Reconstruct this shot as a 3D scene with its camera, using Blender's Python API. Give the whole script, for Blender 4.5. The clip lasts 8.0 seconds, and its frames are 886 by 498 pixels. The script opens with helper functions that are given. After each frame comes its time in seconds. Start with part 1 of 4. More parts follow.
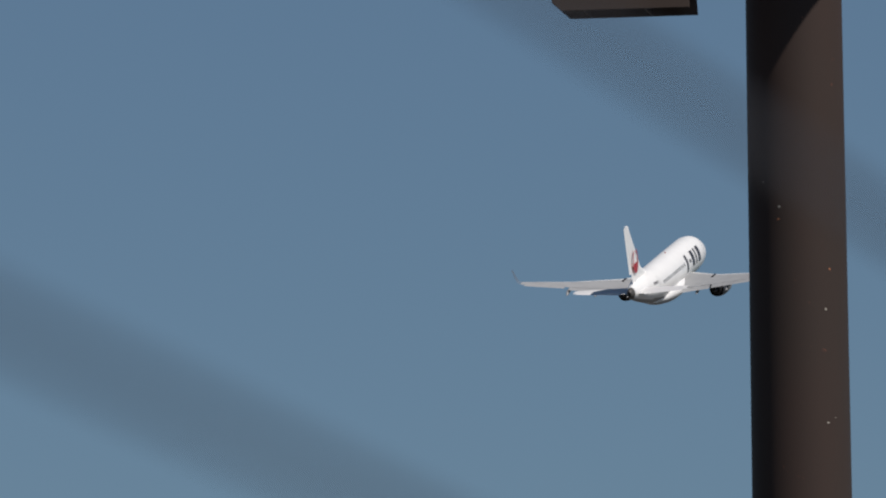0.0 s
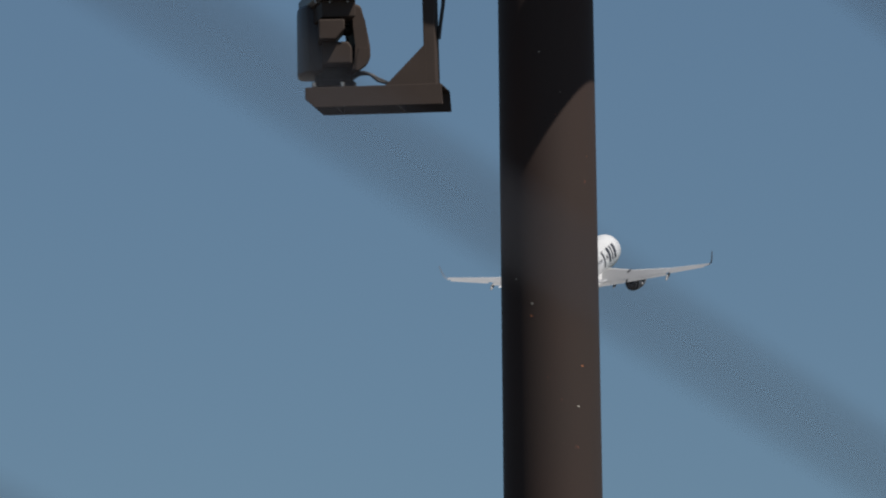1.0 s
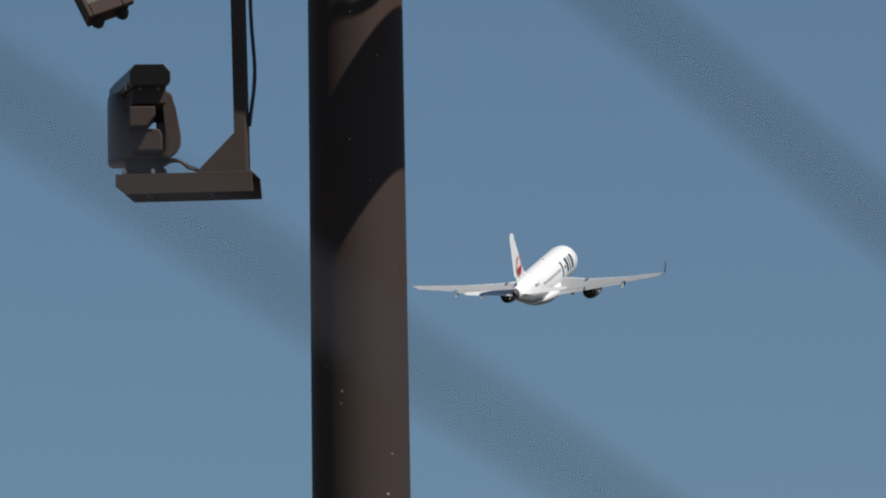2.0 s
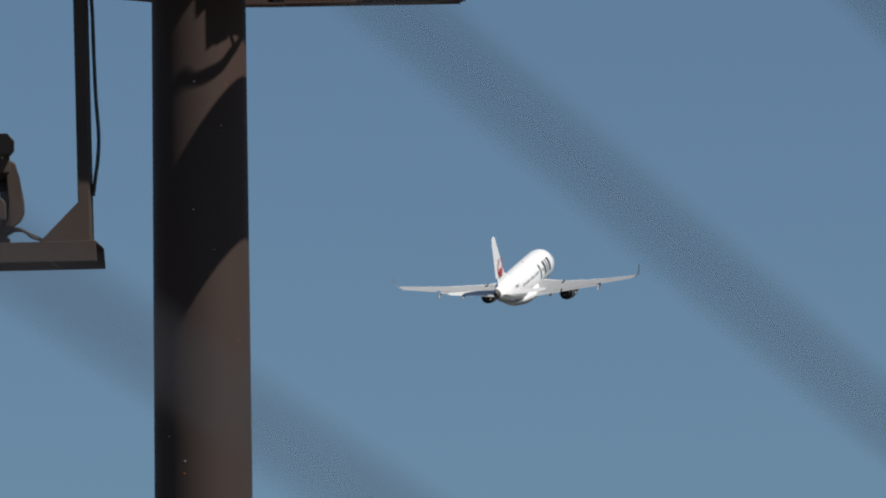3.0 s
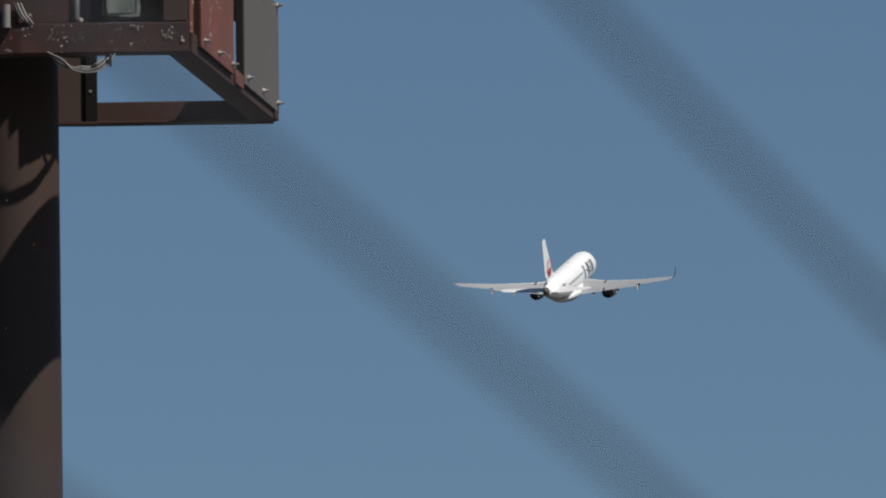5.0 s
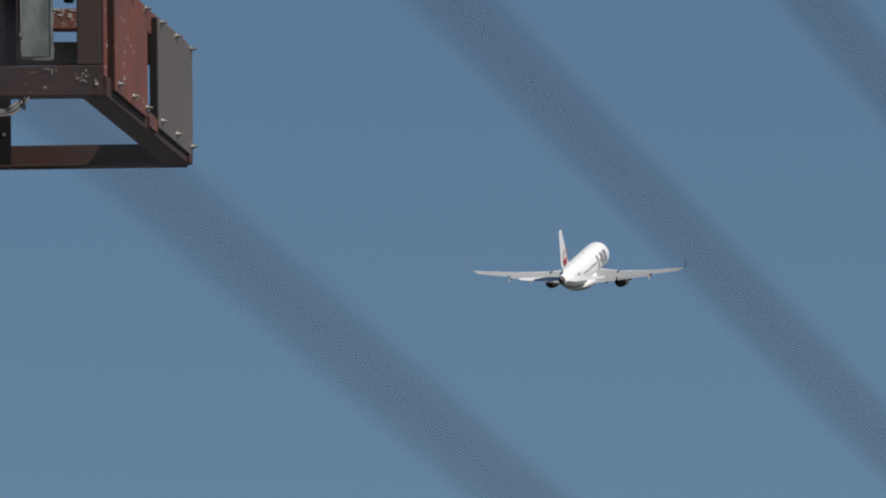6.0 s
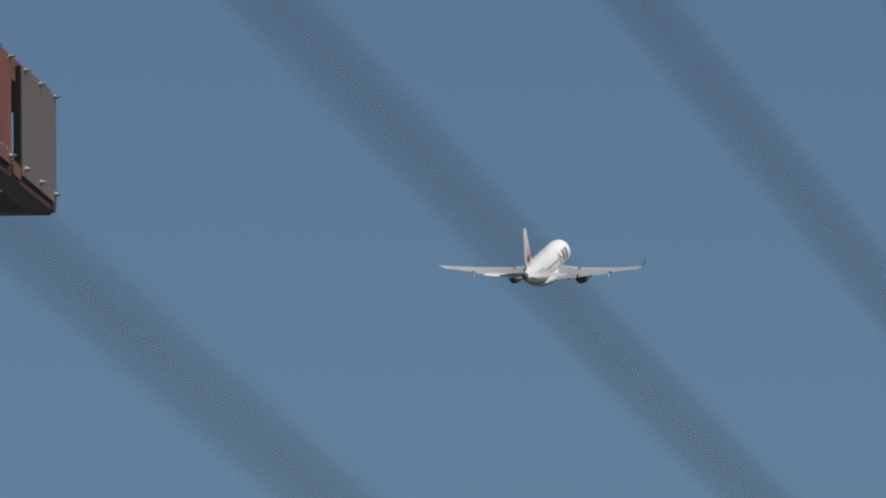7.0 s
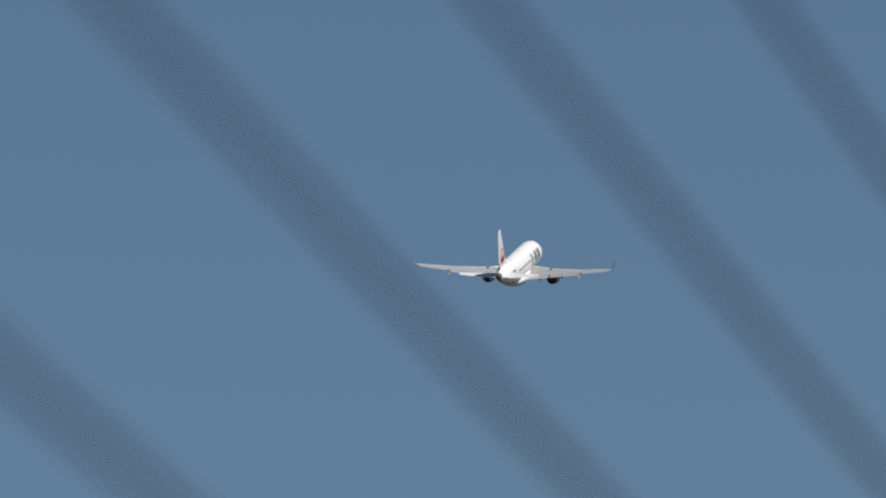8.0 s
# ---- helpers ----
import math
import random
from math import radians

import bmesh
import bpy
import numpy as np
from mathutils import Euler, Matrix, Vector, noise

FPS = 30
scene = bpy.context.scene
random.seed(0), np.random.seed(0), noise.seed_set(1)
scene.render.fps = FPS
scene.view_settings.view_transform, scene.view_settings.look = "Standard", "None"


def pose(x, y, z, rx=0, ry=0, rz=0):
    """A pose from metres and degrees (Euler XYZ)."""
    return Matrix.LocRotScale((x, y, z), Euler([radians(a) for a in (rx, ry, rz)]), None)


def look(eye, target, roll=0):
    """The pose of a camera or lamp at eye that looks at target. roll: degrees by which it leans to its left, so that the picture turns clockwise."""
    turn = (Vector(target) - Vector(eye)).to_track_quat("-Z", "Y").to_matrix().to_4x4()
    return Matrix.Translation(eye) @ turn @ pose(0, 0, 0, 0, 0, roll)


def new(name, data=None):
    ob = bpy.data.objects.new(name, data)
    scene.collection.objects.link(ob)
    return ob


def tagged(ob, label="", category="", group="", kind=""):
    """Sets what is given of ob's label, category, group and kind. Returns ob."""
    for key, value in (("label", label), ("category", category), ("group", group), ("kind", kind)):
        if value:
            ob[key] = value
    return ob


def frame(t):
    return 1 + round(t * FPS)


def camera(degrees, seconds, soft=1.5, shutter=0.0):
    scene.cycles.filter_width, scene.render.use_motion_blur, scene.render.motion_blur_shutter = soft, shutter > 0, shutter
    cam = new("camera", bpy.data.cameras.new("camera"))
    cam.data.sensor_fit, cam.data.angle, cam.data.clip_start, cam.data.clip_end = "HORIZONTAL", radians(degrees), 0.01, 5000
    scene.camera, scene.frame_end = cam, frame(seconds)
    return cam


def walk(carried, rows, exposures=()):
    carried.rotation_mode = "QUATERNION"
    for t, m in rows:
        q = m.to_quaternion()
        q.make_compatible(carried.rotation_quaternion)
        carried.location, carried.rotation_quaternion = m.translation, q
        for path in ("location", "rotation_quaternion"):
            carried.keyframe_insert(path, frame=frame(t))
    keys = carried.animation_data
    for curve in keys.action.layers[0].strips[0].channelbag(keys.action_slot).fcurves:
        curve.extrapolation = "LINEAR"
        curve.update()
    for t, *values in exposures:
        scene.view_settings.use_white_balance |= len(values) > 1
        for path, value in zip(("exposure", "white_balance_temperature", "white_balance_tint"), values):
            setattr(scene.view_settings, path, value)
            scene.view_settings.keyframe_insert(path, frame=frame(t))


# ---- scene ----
# ---- camera and its walk ----
EYE = Vector((0.0, 0.0, 9.0))
MAST = Vector((0.0, 64.0, 0.0))
cam = camera(4.4, 8.0, 2.0)
# a long lens: far mast and aircraft in focus, the fence wires close by are not
cam.data.dof.use_dof = True
cam.data.dof.focus_distance = 150.0
cam.data.dof.aperture_fstop = 50.0


# seconds, and how far the hand-held eye sways across and up, in metres
SWAY = [(0, 0.0040, 0.0008), (2, -0.0058, 0.0056), (4.5, 0.0026, -0.0040), (6, -0.0001, -0.0015), (8, -0.0010, -0.0008)]


def swayed(t):
    """The eye at t seconds, gliding from one row of SWAY to the next."""
    for (t0, a0, u0), (t1, a1, u1) in zip(SWAY, SWAY[1:]):
        if t <= t1:
            k = (t - t0) / (t1 - t0)
            k = k * k * (3 - 2 * k)
            across, up = a0 + (a1 - a0) * k, u0 + (u1 - u0) * k
            return EYE + Vector((across * 0.966, across * -0.258, up))


def aim(t, yaw, pitch, roll):
    """A camera near EYE turned yaw degrees to the right of +y and pitch degrees up."""
    a, e = radians(yaw), radians(pitch)
    way = Vector((math.sin(a) * math.cos(e), math.cos(a) * math.cos(e), math.sin(e)))
    return look(swayed(t), EYE + way * 64, roll)


WALK = [
    (0, -1.783, 8.748, -0.714),
    (0.1, -1.690, 8.800, -0.715),
    (0.2, -1.601, 8.843, -0.717),
    (0.3, -1.473, 8.893, -0.718),
    (0.4, -1.318, 8.937, -0.720),
    (0.5, -1.156, 8.986, -0.721),
    (0.6, -1.027, 9.028, -0.733),
    (0.7, -0.894, 9.073, -0.746),
    (0.8, -0.764, 9.115, -0.758),
    (0.9, -0.655, 9.161, -0.770),
    (1, -0.535, 9.211, -0.783),
    (1.1, -0.412, 9.256, -0.788),
    (1.2, -0.291, 9.304, -0.794),
    (1.3, -0.188, 9.351, -0.799),
    (1.4, -0.114, 9.391, -0.805),
    (1.5, -0.025, 9.430, -0.810),
    (1.6, 0.079, 9.471, -0.809),
    (1.7, 0.207, 9.518, -0.808),
    (1.8, 0.279, 9.556, -0.808),
    (1.9, 0.352, 9.595, -0.807),
    (2, 0.427, 9.633, -0.806),
    (2.1, 0.523, 9.669, -0.803),
    (2.2, 0.636, 9.700, -0.801),
    (3.3, 1.361, 10.076, -0.782),
    (3.4, 1.406, 10.109, -0.782),
    (3.5, 1.441, 10.141, -0.783),
    (3.6, 1.487, 10.174, -0.785),
    (3.7, 1.559, 10.206, -0.786),
    (3.8, 1.640, 10.238, -0.789),
    (3.9, 1.715, 10.269, -0.792),
    (4, 1.783, 10.299, -0.794),
    (4.1, 1.834, 10.329, -0.795),
    (4.2, 1.890, 10.361, -0.796),
    (4.3, 1.942, 10.388, -0.797),
    (4.4, 1.986, 10.417, -0.798),
    (4.5, 2.018, 10.442, -0.799),
    (4.6, 2.055, 10.471, -0.799),
    (4.7, 2.091, 10.493, -0.799),
    (5.8, 2.458, 10.732, -0.827),
    (5.9, 2.528, 10.752, -0.826),
    (6, 2.613, 10.767, -0.826),
    (6.1, 2.694, 10.786, -0.825),
    (6.2, 2.758, 10.803, -0.823),
    (6.3, 2.809, 10.823, -0.821),
    (6.4, 2.881, 10.844, -0.820),
    (6.5, 2.948, 10.870, -0.818),
    (6.6, 3.008, 10.895, -0.818),
    (6.7, 3.071, 10.921, -0.818),
    (6.8, 3.146, 10.948, -0.818),
    (6.9, 3.232, 10.974, -0.818),
    (7, 3.307, 10.999, -0.818),
    (7.1, 3.373, 11.027, -0.818),
    (7.2, 3.428, 11.051, -0.817),
    (7.3, 3.491, 11.073, -0.816),
    (7.5, 3.655, 11.102, -0.815),
    (7.8, 3.820, 11.154, -0.812),
    (8, 3.917, 11.199, -0.810),
]
walk(cam, [(row[0], aim(*row)) for row in WALK], [(0.0, -0.06, 6500, 12.5), (0.7, 0.03, 6500, 11.5), (1.5, 0.11, 6500, 10.0), (3.5, 0.23, 6500, 10.0), (4.5, 0.14, 6500, 10.0), (6.0, 0.12, 6500, 10.0), (8.0, 0.12, 6500, 10.5)])

# ---- world, sun, exposure ----
SUN_AZ, SUN_EL = 127.0, 55.0  # degrees clockwise from +y, and up
scene.view_settings.exposure = 0.0
world = bpy.data.worlds.new("sky")
scene.world = world
world.use_nodes = True
wn, wl = world.node_tree.nodes, world.node_tree.links
sky = wn.new("ShaderNodeTexSky")
sky.sky_type = "NISHITA"
sky.sun_disc = False
sky.sun_elevation = radians(SUN_EL)
sky.sun_rotation = radians(SUN_AZ)
sky.altitude = 0
sky.air_density, sky.dust_density, sky.ozone_density = 1.0, 0.3, 3.0
tint = wn.new("ShaderNodeMix")  # the camera's cool rendering of the clear sky
tint.data_type, tint.blend_type = "RGBA", "MULTIPLY"
tint.inputs[0].default_value = 1.0
tint.inputs[7].default_value = (0.89, 1.0, 1.04, 1)
wl.new(sky.outputs[0], tint.inputs[6])
wl.new(tint.outputs[2], wn["Background"].inputs[0])
wn["Background"].inputs[1].default_value = 0.05
sun_light = bpy.data.lights.new("sun", "SUN")
sun_light.energy, sun_light.angle, sun_light.color = 5.0, radians(0.53), (1.0, 0.95, 0.88)
sun_way = Vector((math.sin(radians(SUN_AZ)) * math.cos(radians(SUN_EL)), math.cos(radians(SUN_AZ)) * math.cos(radians(SUN_EL)), math.sin(radians(SUN_EL))))
sun = new("sun", sun_light)
sun.matrix_world = look(sun_way * 60 + MAST, MAST)


# ---- materials ----
def material(name, colour, rough=0.6, metal=0.0, second=None, amount=0.5, scale=8.0, grain=60.0, bump=0.05, spots=None, spot_level=0.68, spot_scale=20.0, stretch=(1, 1, 1), coat=0.0, spec=0.5):
    """A surface of two mixed tones at a large scale, a fine grain in its roughness and relief, and, if given, sharp worn spots."""
    m = bpy.data.materials.new(name)
    m.use_nodes = True
    n, l = m.node_tree.nodes, m.node_tree.links
    b = n["Principled BSDF"]
    b.inputs["Metallic"].default_value = metal
    b.inputs["Coat Weight"].default_value = coat
    b.inputs["Specular IOR Level"].default_value = spec
    co = n.new("ShaderNodeTexCoord")
    mp = n.new("ShaderNodeMapping")
    mp.inputs["Scale"].default_value = stretch
    l.new(co.outputs["Object"], mp.inputs["Vector"])
    big = n.new("ShaderNodeTexNoise")
    big.inputs["Scale"].default_value, big.inputs["Detail"].default_value = scale, 6.0
    l.new(mp.outputs[0], big.inputs["Vector"])
    ramp = n.new("ShaderNodeMapRange")
    ramp.inputs["From Min"].default_value, ramp.inputs["From Max"].default_value = 0.35, 0.68
    ramp.inputs["To Max"].default_value = amount
    l.new(big.outputs[0], ramp.inputs[0])
    mix = n.new("ShaderNodeMix")
    mix.data_type = "RGBA"
    mix.inputs[6].default_value = (*colour, 1)
    mix.inputs[7].default_value = (*(second or [c * 0.75 for c in colour]), 1)
    l.new(ramp.outputs[0], mix.inputs[0])
    out = mix.outputs[2]
    if spots:
        sp = n.new("ShaderNodeTexNoise")
        sp.inputs["Scale"].default_value, sp.inputs["Detail"].default_value, sp.inputs["Roughness"].default_value = spot_scale, 8.0, 0.65
        l.new(co.outputs["Object"], sp.inputs["Vector"])
        edge = n.new("ShaderNodeMapRange")
        edge.inputs["From Min"].default_value, edge.inputs["From Max"].default_value = spot_level, spot_level + 0.02
        l.new(sp.outputs[0], edge.inputs[0])
        cluster = n.new("ShaderNodeTexNoise")  # flecks gather in patches
        cluster.inputs["Scale"].default_value, cluster.inputs["Detail"].default_value = spot_scale * 0.22, 3.0
        l.new(co.outputs["Object"], cluster.inputs["Vector"])
        patchy = n.new("ShaderNodeMapRange")
        patchy.inputs["From Min"].default_value, patchy.inputs["From Max"].default_value = 0.50, 0.56
        l.new(cluster.outputs[0], patchy.inputs[0])
        both = n.new("ShaderNodeMath")
        both.operation = "MULTIPLY"
        l.new(edge.outputs[0], both.inputs[0])
        l.new(patchy.outputs[0], both.inputs[1])
        mix2 = n.new("ShaderNodeMix")
        mix2.data_type = "RGBA"
        l.new(both.outputs[0], mix2.inputs[0])
        l.new(out, mix2.inputs[6])
        mix2.inputs[7].default_value = (*spots, 1)
        out = mix2.outputs[2]
    l.new(out, b.inputs["Base Color"])
    fine = n.new("ShaderNodeTexNoise")
    fine.inputs["Scale"].default_value, fine.inputs["Detail"].default_value = grain, 4.0
    l.new(mp.outputs[0], fine.inputs["Vector"])
    rr = n.new("ShaderNodeMapRange")
    rr.inputs["To Min"].default_value, rr.inputs["To Max"].default_value = max(0.02, rough - 0.1), min(1, rough + 0.1)
    l.new(fine.outputs[0], rr.inputs[0])
    l.new(rr.outputs[0], b.inputs["Roughness"])
    bp = n.new("ShaderNodeBump")
    bp.inputs["Strength"].default_value, bp.inputs["Distance"].default_value = bump, 0.01
    l.new(fine.outputs[0], bp.inputs["Height"])
    l.new(bp.outputs[0], b.inputs["Normal"])
    return m


BROWN = material("brown paint", (0.056, 0.040, 0.035), 0.5, second=(0.044, 0.033, 0.030), scale=2.5, grain=90, bump=0.04, spec=0.08)
POLE = material("brown pole paint", (0.043, 0.033, 0.029), 0.58, second=(0.057, 0.033, 0.027), amount=0.6, scale=1.6, grain=120, bump=0.05, stretch=(1, 1, 0.25), spots=(0.12, 0.055, 0.04), spot_level=0.66, spot_scale=16, spec=0.08)
BROWN_WORN = material("worn brown paint", (0.030, 0.022, 0.020), 0.65, second=(0.062, 0.023, 0.019), amount=0.75, scale=5, grain=90, bump=0.1, spots=(0.34, 0.31, 0.26), spot_level=0.61, spot_scale=34, spec=0.2)
BROWN_RUST = material("brown paint with rusty edges", (0.048, 0.034, 0.029), 0.6, second=(0.062, 0.026, 0.021), amount=0.7, scale=4, grain=90, bump=0.08, spec=0.1)
PLATE = material("grey brown plate paint", (0.094, 0.078, 0.070), 0.55, second=(0.078, 0.064, 0.057), scale=3, grain=110, bump=0.03)
RED_LEAD = material("red lead primer", (0.150, 0.048, 0.034), 0.6, second=(0.100, 0.046, 0.038), amount=0.95, scale=5, grain=80, bump=0.12, spots=(0.36, 0.31, 0.29), spot_level=0.615, spot_scale=22, stretch=(1, 1, 0.55), spec=0.25)
RED_SHADE = material("primer darkened for shaded folds", (0.040, 0.020, 0.017), 0.7, second=(0.028, 0.018, 0.016), scale=6, grain=90, bump=0.1, spec=0.1)
STEEL = material("galvanised steel", (0.42, 0.41, 0.39), 0.45, 0.9, second=(0.3, 0.28, 0.26), scale=30, grain=200)
DARK = material("dark metal", (0.022, 0.020, 0.019), 0.5, second=(0.016, 0.014, 0.014), scale=6, grain=120, spec=0.2)
HOUSING = material("grey brown housing paint", (0.058, 0.044, 0.037), 0.5, second=(0.044, 0.034, 0.029), scale=5, grain=150, bump=0.02, spec=0.08)
HOUSING_SHEEN = material("glossy grey brown housing paint", (0.056, 0.043, 0.037), 0.3, second=(0.044, 0.034, 0.029), scale=5, grain=150, bump=0.01, spec=0.35)
RUBBER = material("black cable rubber", (0.02, 0.02, 0.022), 0.55, scale=20, grain=200)
CABLE = material("grey cable sheath", (0.20, 0.18, 0.165), 0.6, second=(0.12, 0.105, 0.095), scale=20, grain=200)
# pale second tone and spots: dirt, and highlight streaks put into the colour
COVER = material("grey green lamp cover", (0.090, 0.100, 0.085), 0.3, second=(0.24, 0.255, 0.22), amount=0.85, scale=7, grain=60, coat=0.3, spots=(0.30, 0.31, 0.27), spot_level=0.62, spot_scale=9, stretch=(1.6, 1, 0.6))
FILM = material("pale weathered film", (0.17, 0.18, 0.16), 0.5, second=(0.09, 0.10, 0.09), amount=0.9, scale=14, grain=80)
LENS = material("lamp glass", (0.10, 0.10, 0.085), 0.25, second=(0.075, 0.074, 0.064), scale=6, grain=80, coat=0.6)
WIRE = material("weathered wire", (0.027, 0.028, 0.037), 0.6, 0.0, second=(0.022, 0.023, 0.030), scale=40, grain=300)
WHITE = material("white aircraft paint", (0.73, 0.73, 0.72), 0.4, second=(0.66, 0.66, 0.65), scale=0.8, grain=12, bump=0.01, coat=0.25)
WING_GREY = material("light grey wing paint", (0.275, 0.28, 0.285), 0.5, second=(0.215, 0.22, 0.225), scale=0.9, grain=9, bump=0.02)
BELLY = material("grey paint and belly shade", (0.22, 0.22, 0.23), 0.45, second=(0.17, 0.17, 0.18), scale=1.2, grain=10)
ENGINE_DARK = material("sooty engine metal", (0.035, 0.035, 0.037), 0.55, 0.3, second=(0.02, 0.02, 0.02), scale=4, grain=20)
WINGLET = material("dark blue winglet paint", (0.075, 0.105, 0.155), 0.5, second=(0.06, 0.09, 0.13), scale=3, grain=12)
WINGLET_PALE = material("pale blue grey winglet paint", (0.098, 0.140, 0.190), 0.5, second=(0.09, 0.13, 0.175), scale=3, grain=12)
TAIL_WHITE = material("off-white tailplane paint", (0.56, 0.56, 0.56), 0.4, second=(0.48, 0.48, 0.48), scale=1.2, grain=10, bump=0.01)
CONE = material("weathered exhaust metal", (0.085, 0.080, 0.074), 0.5, 0.4, second=(0.05, 0.047, 0.044), scale=3, grain=20)
COWL_DARK = material("dark cowl metal", (0.045, 0.046, 0.05), 0.5, 0.2, second=(0.025, 0.025, 0.027), scale=3, grain=20)
RED = material("red tail paint", (0.60, 0.055, 0.060), 0.35, second=(0.52, 0.05, 0.055), scale=3, grain=12, coat=0.2)
BLACK = material("black lettering paint", (0.040, 0.040, 0.045), 0.4, second=(0.052, 0.052, 0.056), scale=3, grain=12)
WINDOW = material("dark cabin glass", (0.03, 0.035, 0.045), 0.1, second=(0.05, 0.055, 0.06), scale=3, grain=12)
BEACON = material("red beacon glass", (0.35, 0.05, 0.05), 0.3, scale=30, grain=60, coat=0.3)
CONCRETE = material("concrete", (0.34, 0.33, 0.31), 0.85, second=(0.26, 0.25, 0.24), scale=0.8, grain=40, bump=0.2)
ASPHALT = material("apron asphalt", (0.075, 0.072, 0.068), 0.9, second=(0.055, 0.053, 0.05), amount=0.9, scale=0.05, grain=3, bump=0.3)
FEATHER = material("dark feathers", (0.05, 0.045, 0.045), 0.8, scale=20, grain=100)

# near black that puts the shade on these parts into their colour
SHADE_BLACK = material("black with shade painted in", (0.005, 0.0045, 0.0045), 0.9, scale=6, grain=120, spec=0.2)
CHIP = material("pale bare primer", (0.38, 0.35, 0.30), 0.7, scale=60, grain=300)
CHIP_RUST = material("orange rust spot", (0.34, 0.13, 0.06), 0.8, scale=60, grain=300)

# ---- building helpers ----
def part(name, bm, mat, parent=None, label="", smooth=False):
    """Links a bmesh as one mesh object under a thing or a part."""
    bmesh.ops.recalc_face_normals(bm, faces=bm.faces)
    me = bpy.data.meshes.new(name)
    bm.to_mesh(me)
    bm.free()
    me.materials.append(mat)
    if smooth:
        me.shade_smooth()
        me.set_sharp_from_angle(angle=radians(35))
    ob = new(name, me)
    if parent:
        ob.parent = parent
    if label:
        tagged(ob, label)
    return ob


def thing(name, label, category, at=(0, 0, 0), group=""):
    ob = new(name)
    ob.location = at
    ob.empty_display_size = 0.2
    return tagged(ob, label, category, group)


def add_box(bm, lo, hi, bevel=0.006, m=None):
    """A box between two corners, its edges rounded."""
    lo, hi = Vector(lo), Vector(hi)
    r = bmesh.ops.create_cube(bm, size=1, matrix=Matrix.Translation((lo + hi) / 2) @ Matrix.Diagonal((*(hi - lo), 1)))
    vs = r["verts"]
    if bevel:
        es = list({e for v in vs for e in v.link_edges})
        out = bmesh.ops.bevel(bm, geom=es, offset=bevel, segments=2, affect="EDGES", profile=0.5)
        vs = list({v for f in out["faces"] for v in f.verts} | {v for v in vs if v.is_valid})
    if m is not None:
        bmesh.ops.transform(bm, matrix=m, verts=vs)
    return vs


def add_beam(bm, a, b, width, height, bevel=0.005):
    """A box beam from a to b; its section centred on the line, height upwards."""
    a, b = Vector(a), Vector(b)
    d = b - a
    m = Matrix.Translation((a + b) / 2) @ d.to_track_quat("X", "Z").to_matrix().to_4x4()
    return add_box(bm, (-d.length / 2, -width / 2, -height / 2), (d.length / 2, width / 2, height / 2), bevel, m)


def add_tube(bm, points, radius, sides=10, closed_ends=True):
    """A round tube through points; radius may be a list."""
    pts = [Vector(p) for p in points]
    rad = radius if isinstance(radius, (list, tuple)) else [radius] * len(pts)
    rings = []
    for i, p in enumerate(pts):
        d = (pts[min(i + 1, len(pts) - 1)] - pts[max(i - 1, 0)]).normalized()
        q = d.to_track_quat("Z", "Y")
        rings.append([bm.verts.new(p + q @ Vector((math.cos(k * math.tau / sides) * rad[i], math.sin(k * math.tau / sides) * rad[i], 0))) for k in range(sides)])
    for r0, r1 in zip(rings, rings[1:]):
        for k in range(sides):
            bm.faces.new((r0[k], r0[(k + 1) % sides], r1[(k + 1) % sides], r1[k]))
    if closed_ends:
        bm.faces.new(rings[0][::-1])
        bm.faces.new(rings[-1])
    return rings


def add_loft(bm, rings, caps=True):
    """Skins a list of rings of points that have the same count."""
    vs = [[bm.verts.new(p) for p in r] for r in rings]
    n = len(vs[0])
    for r0, r1 in zip(vs, vs[1:]):
        for k in range(n):
            bm.faces.new((r0[k], r0[(k + 1) % n], r1[(k + 1) % n], r1[k]))
    if caps:
        bm.faces.new(vs[0][::-1])
        bm.faces.new(vs[-1])
    return vs


def add_prism(bm, outline, axis_a, axis_b, way, origin, bevel=0.004):
    """A plate or block: a flat outline in the axes a and b at origin, pushed along way."""
    a, b, w, o = Vector(axis_a), Vector(axis_b), Vector(way), Vector(origin)
    low = [bm.verts.new(o + a * u + b * v) for u, v in outline]
    high = [bm.verts.new(o + a * u + b * v + w) for u, v in outline]
    n = len(low)
    fs = [bm.faces.new(low[::-1]), bm.faces.new(high)]
    for k in range(n):
        fs.append(bm.faces.new((low[k], low[(k + 1) % n], high[(k + 1) % n], high[k])))
    if bevel:
        es = list({e for f in fs for e in f.edges})
        bmesh.ops.bevel(bm, geom=es, offset=bevel, segments=2, affect="EDGES", profile=0.5)


def spline(points, steps=6):
    """Points along a smooth curve through the given ones."""
    p = [Vector(v) for v in points]
    p = [p[0] * 2 - p[1]] + p + [p[-1] * 2 - p[-2]]
    out = []
    for i in range(1, len(p) - 2):
        for k in range(steps):
            t = k / steps
            a, b, c, d = p[i - 1 : i + 3]
            out.append(0.5 * (2 * b + (c - a) * t + (2 * a - 5 * b + 4 * c - d) * t * t + (3 * b - a - 3 * c + d) * t ** 3))
    return out + [p[-2]]


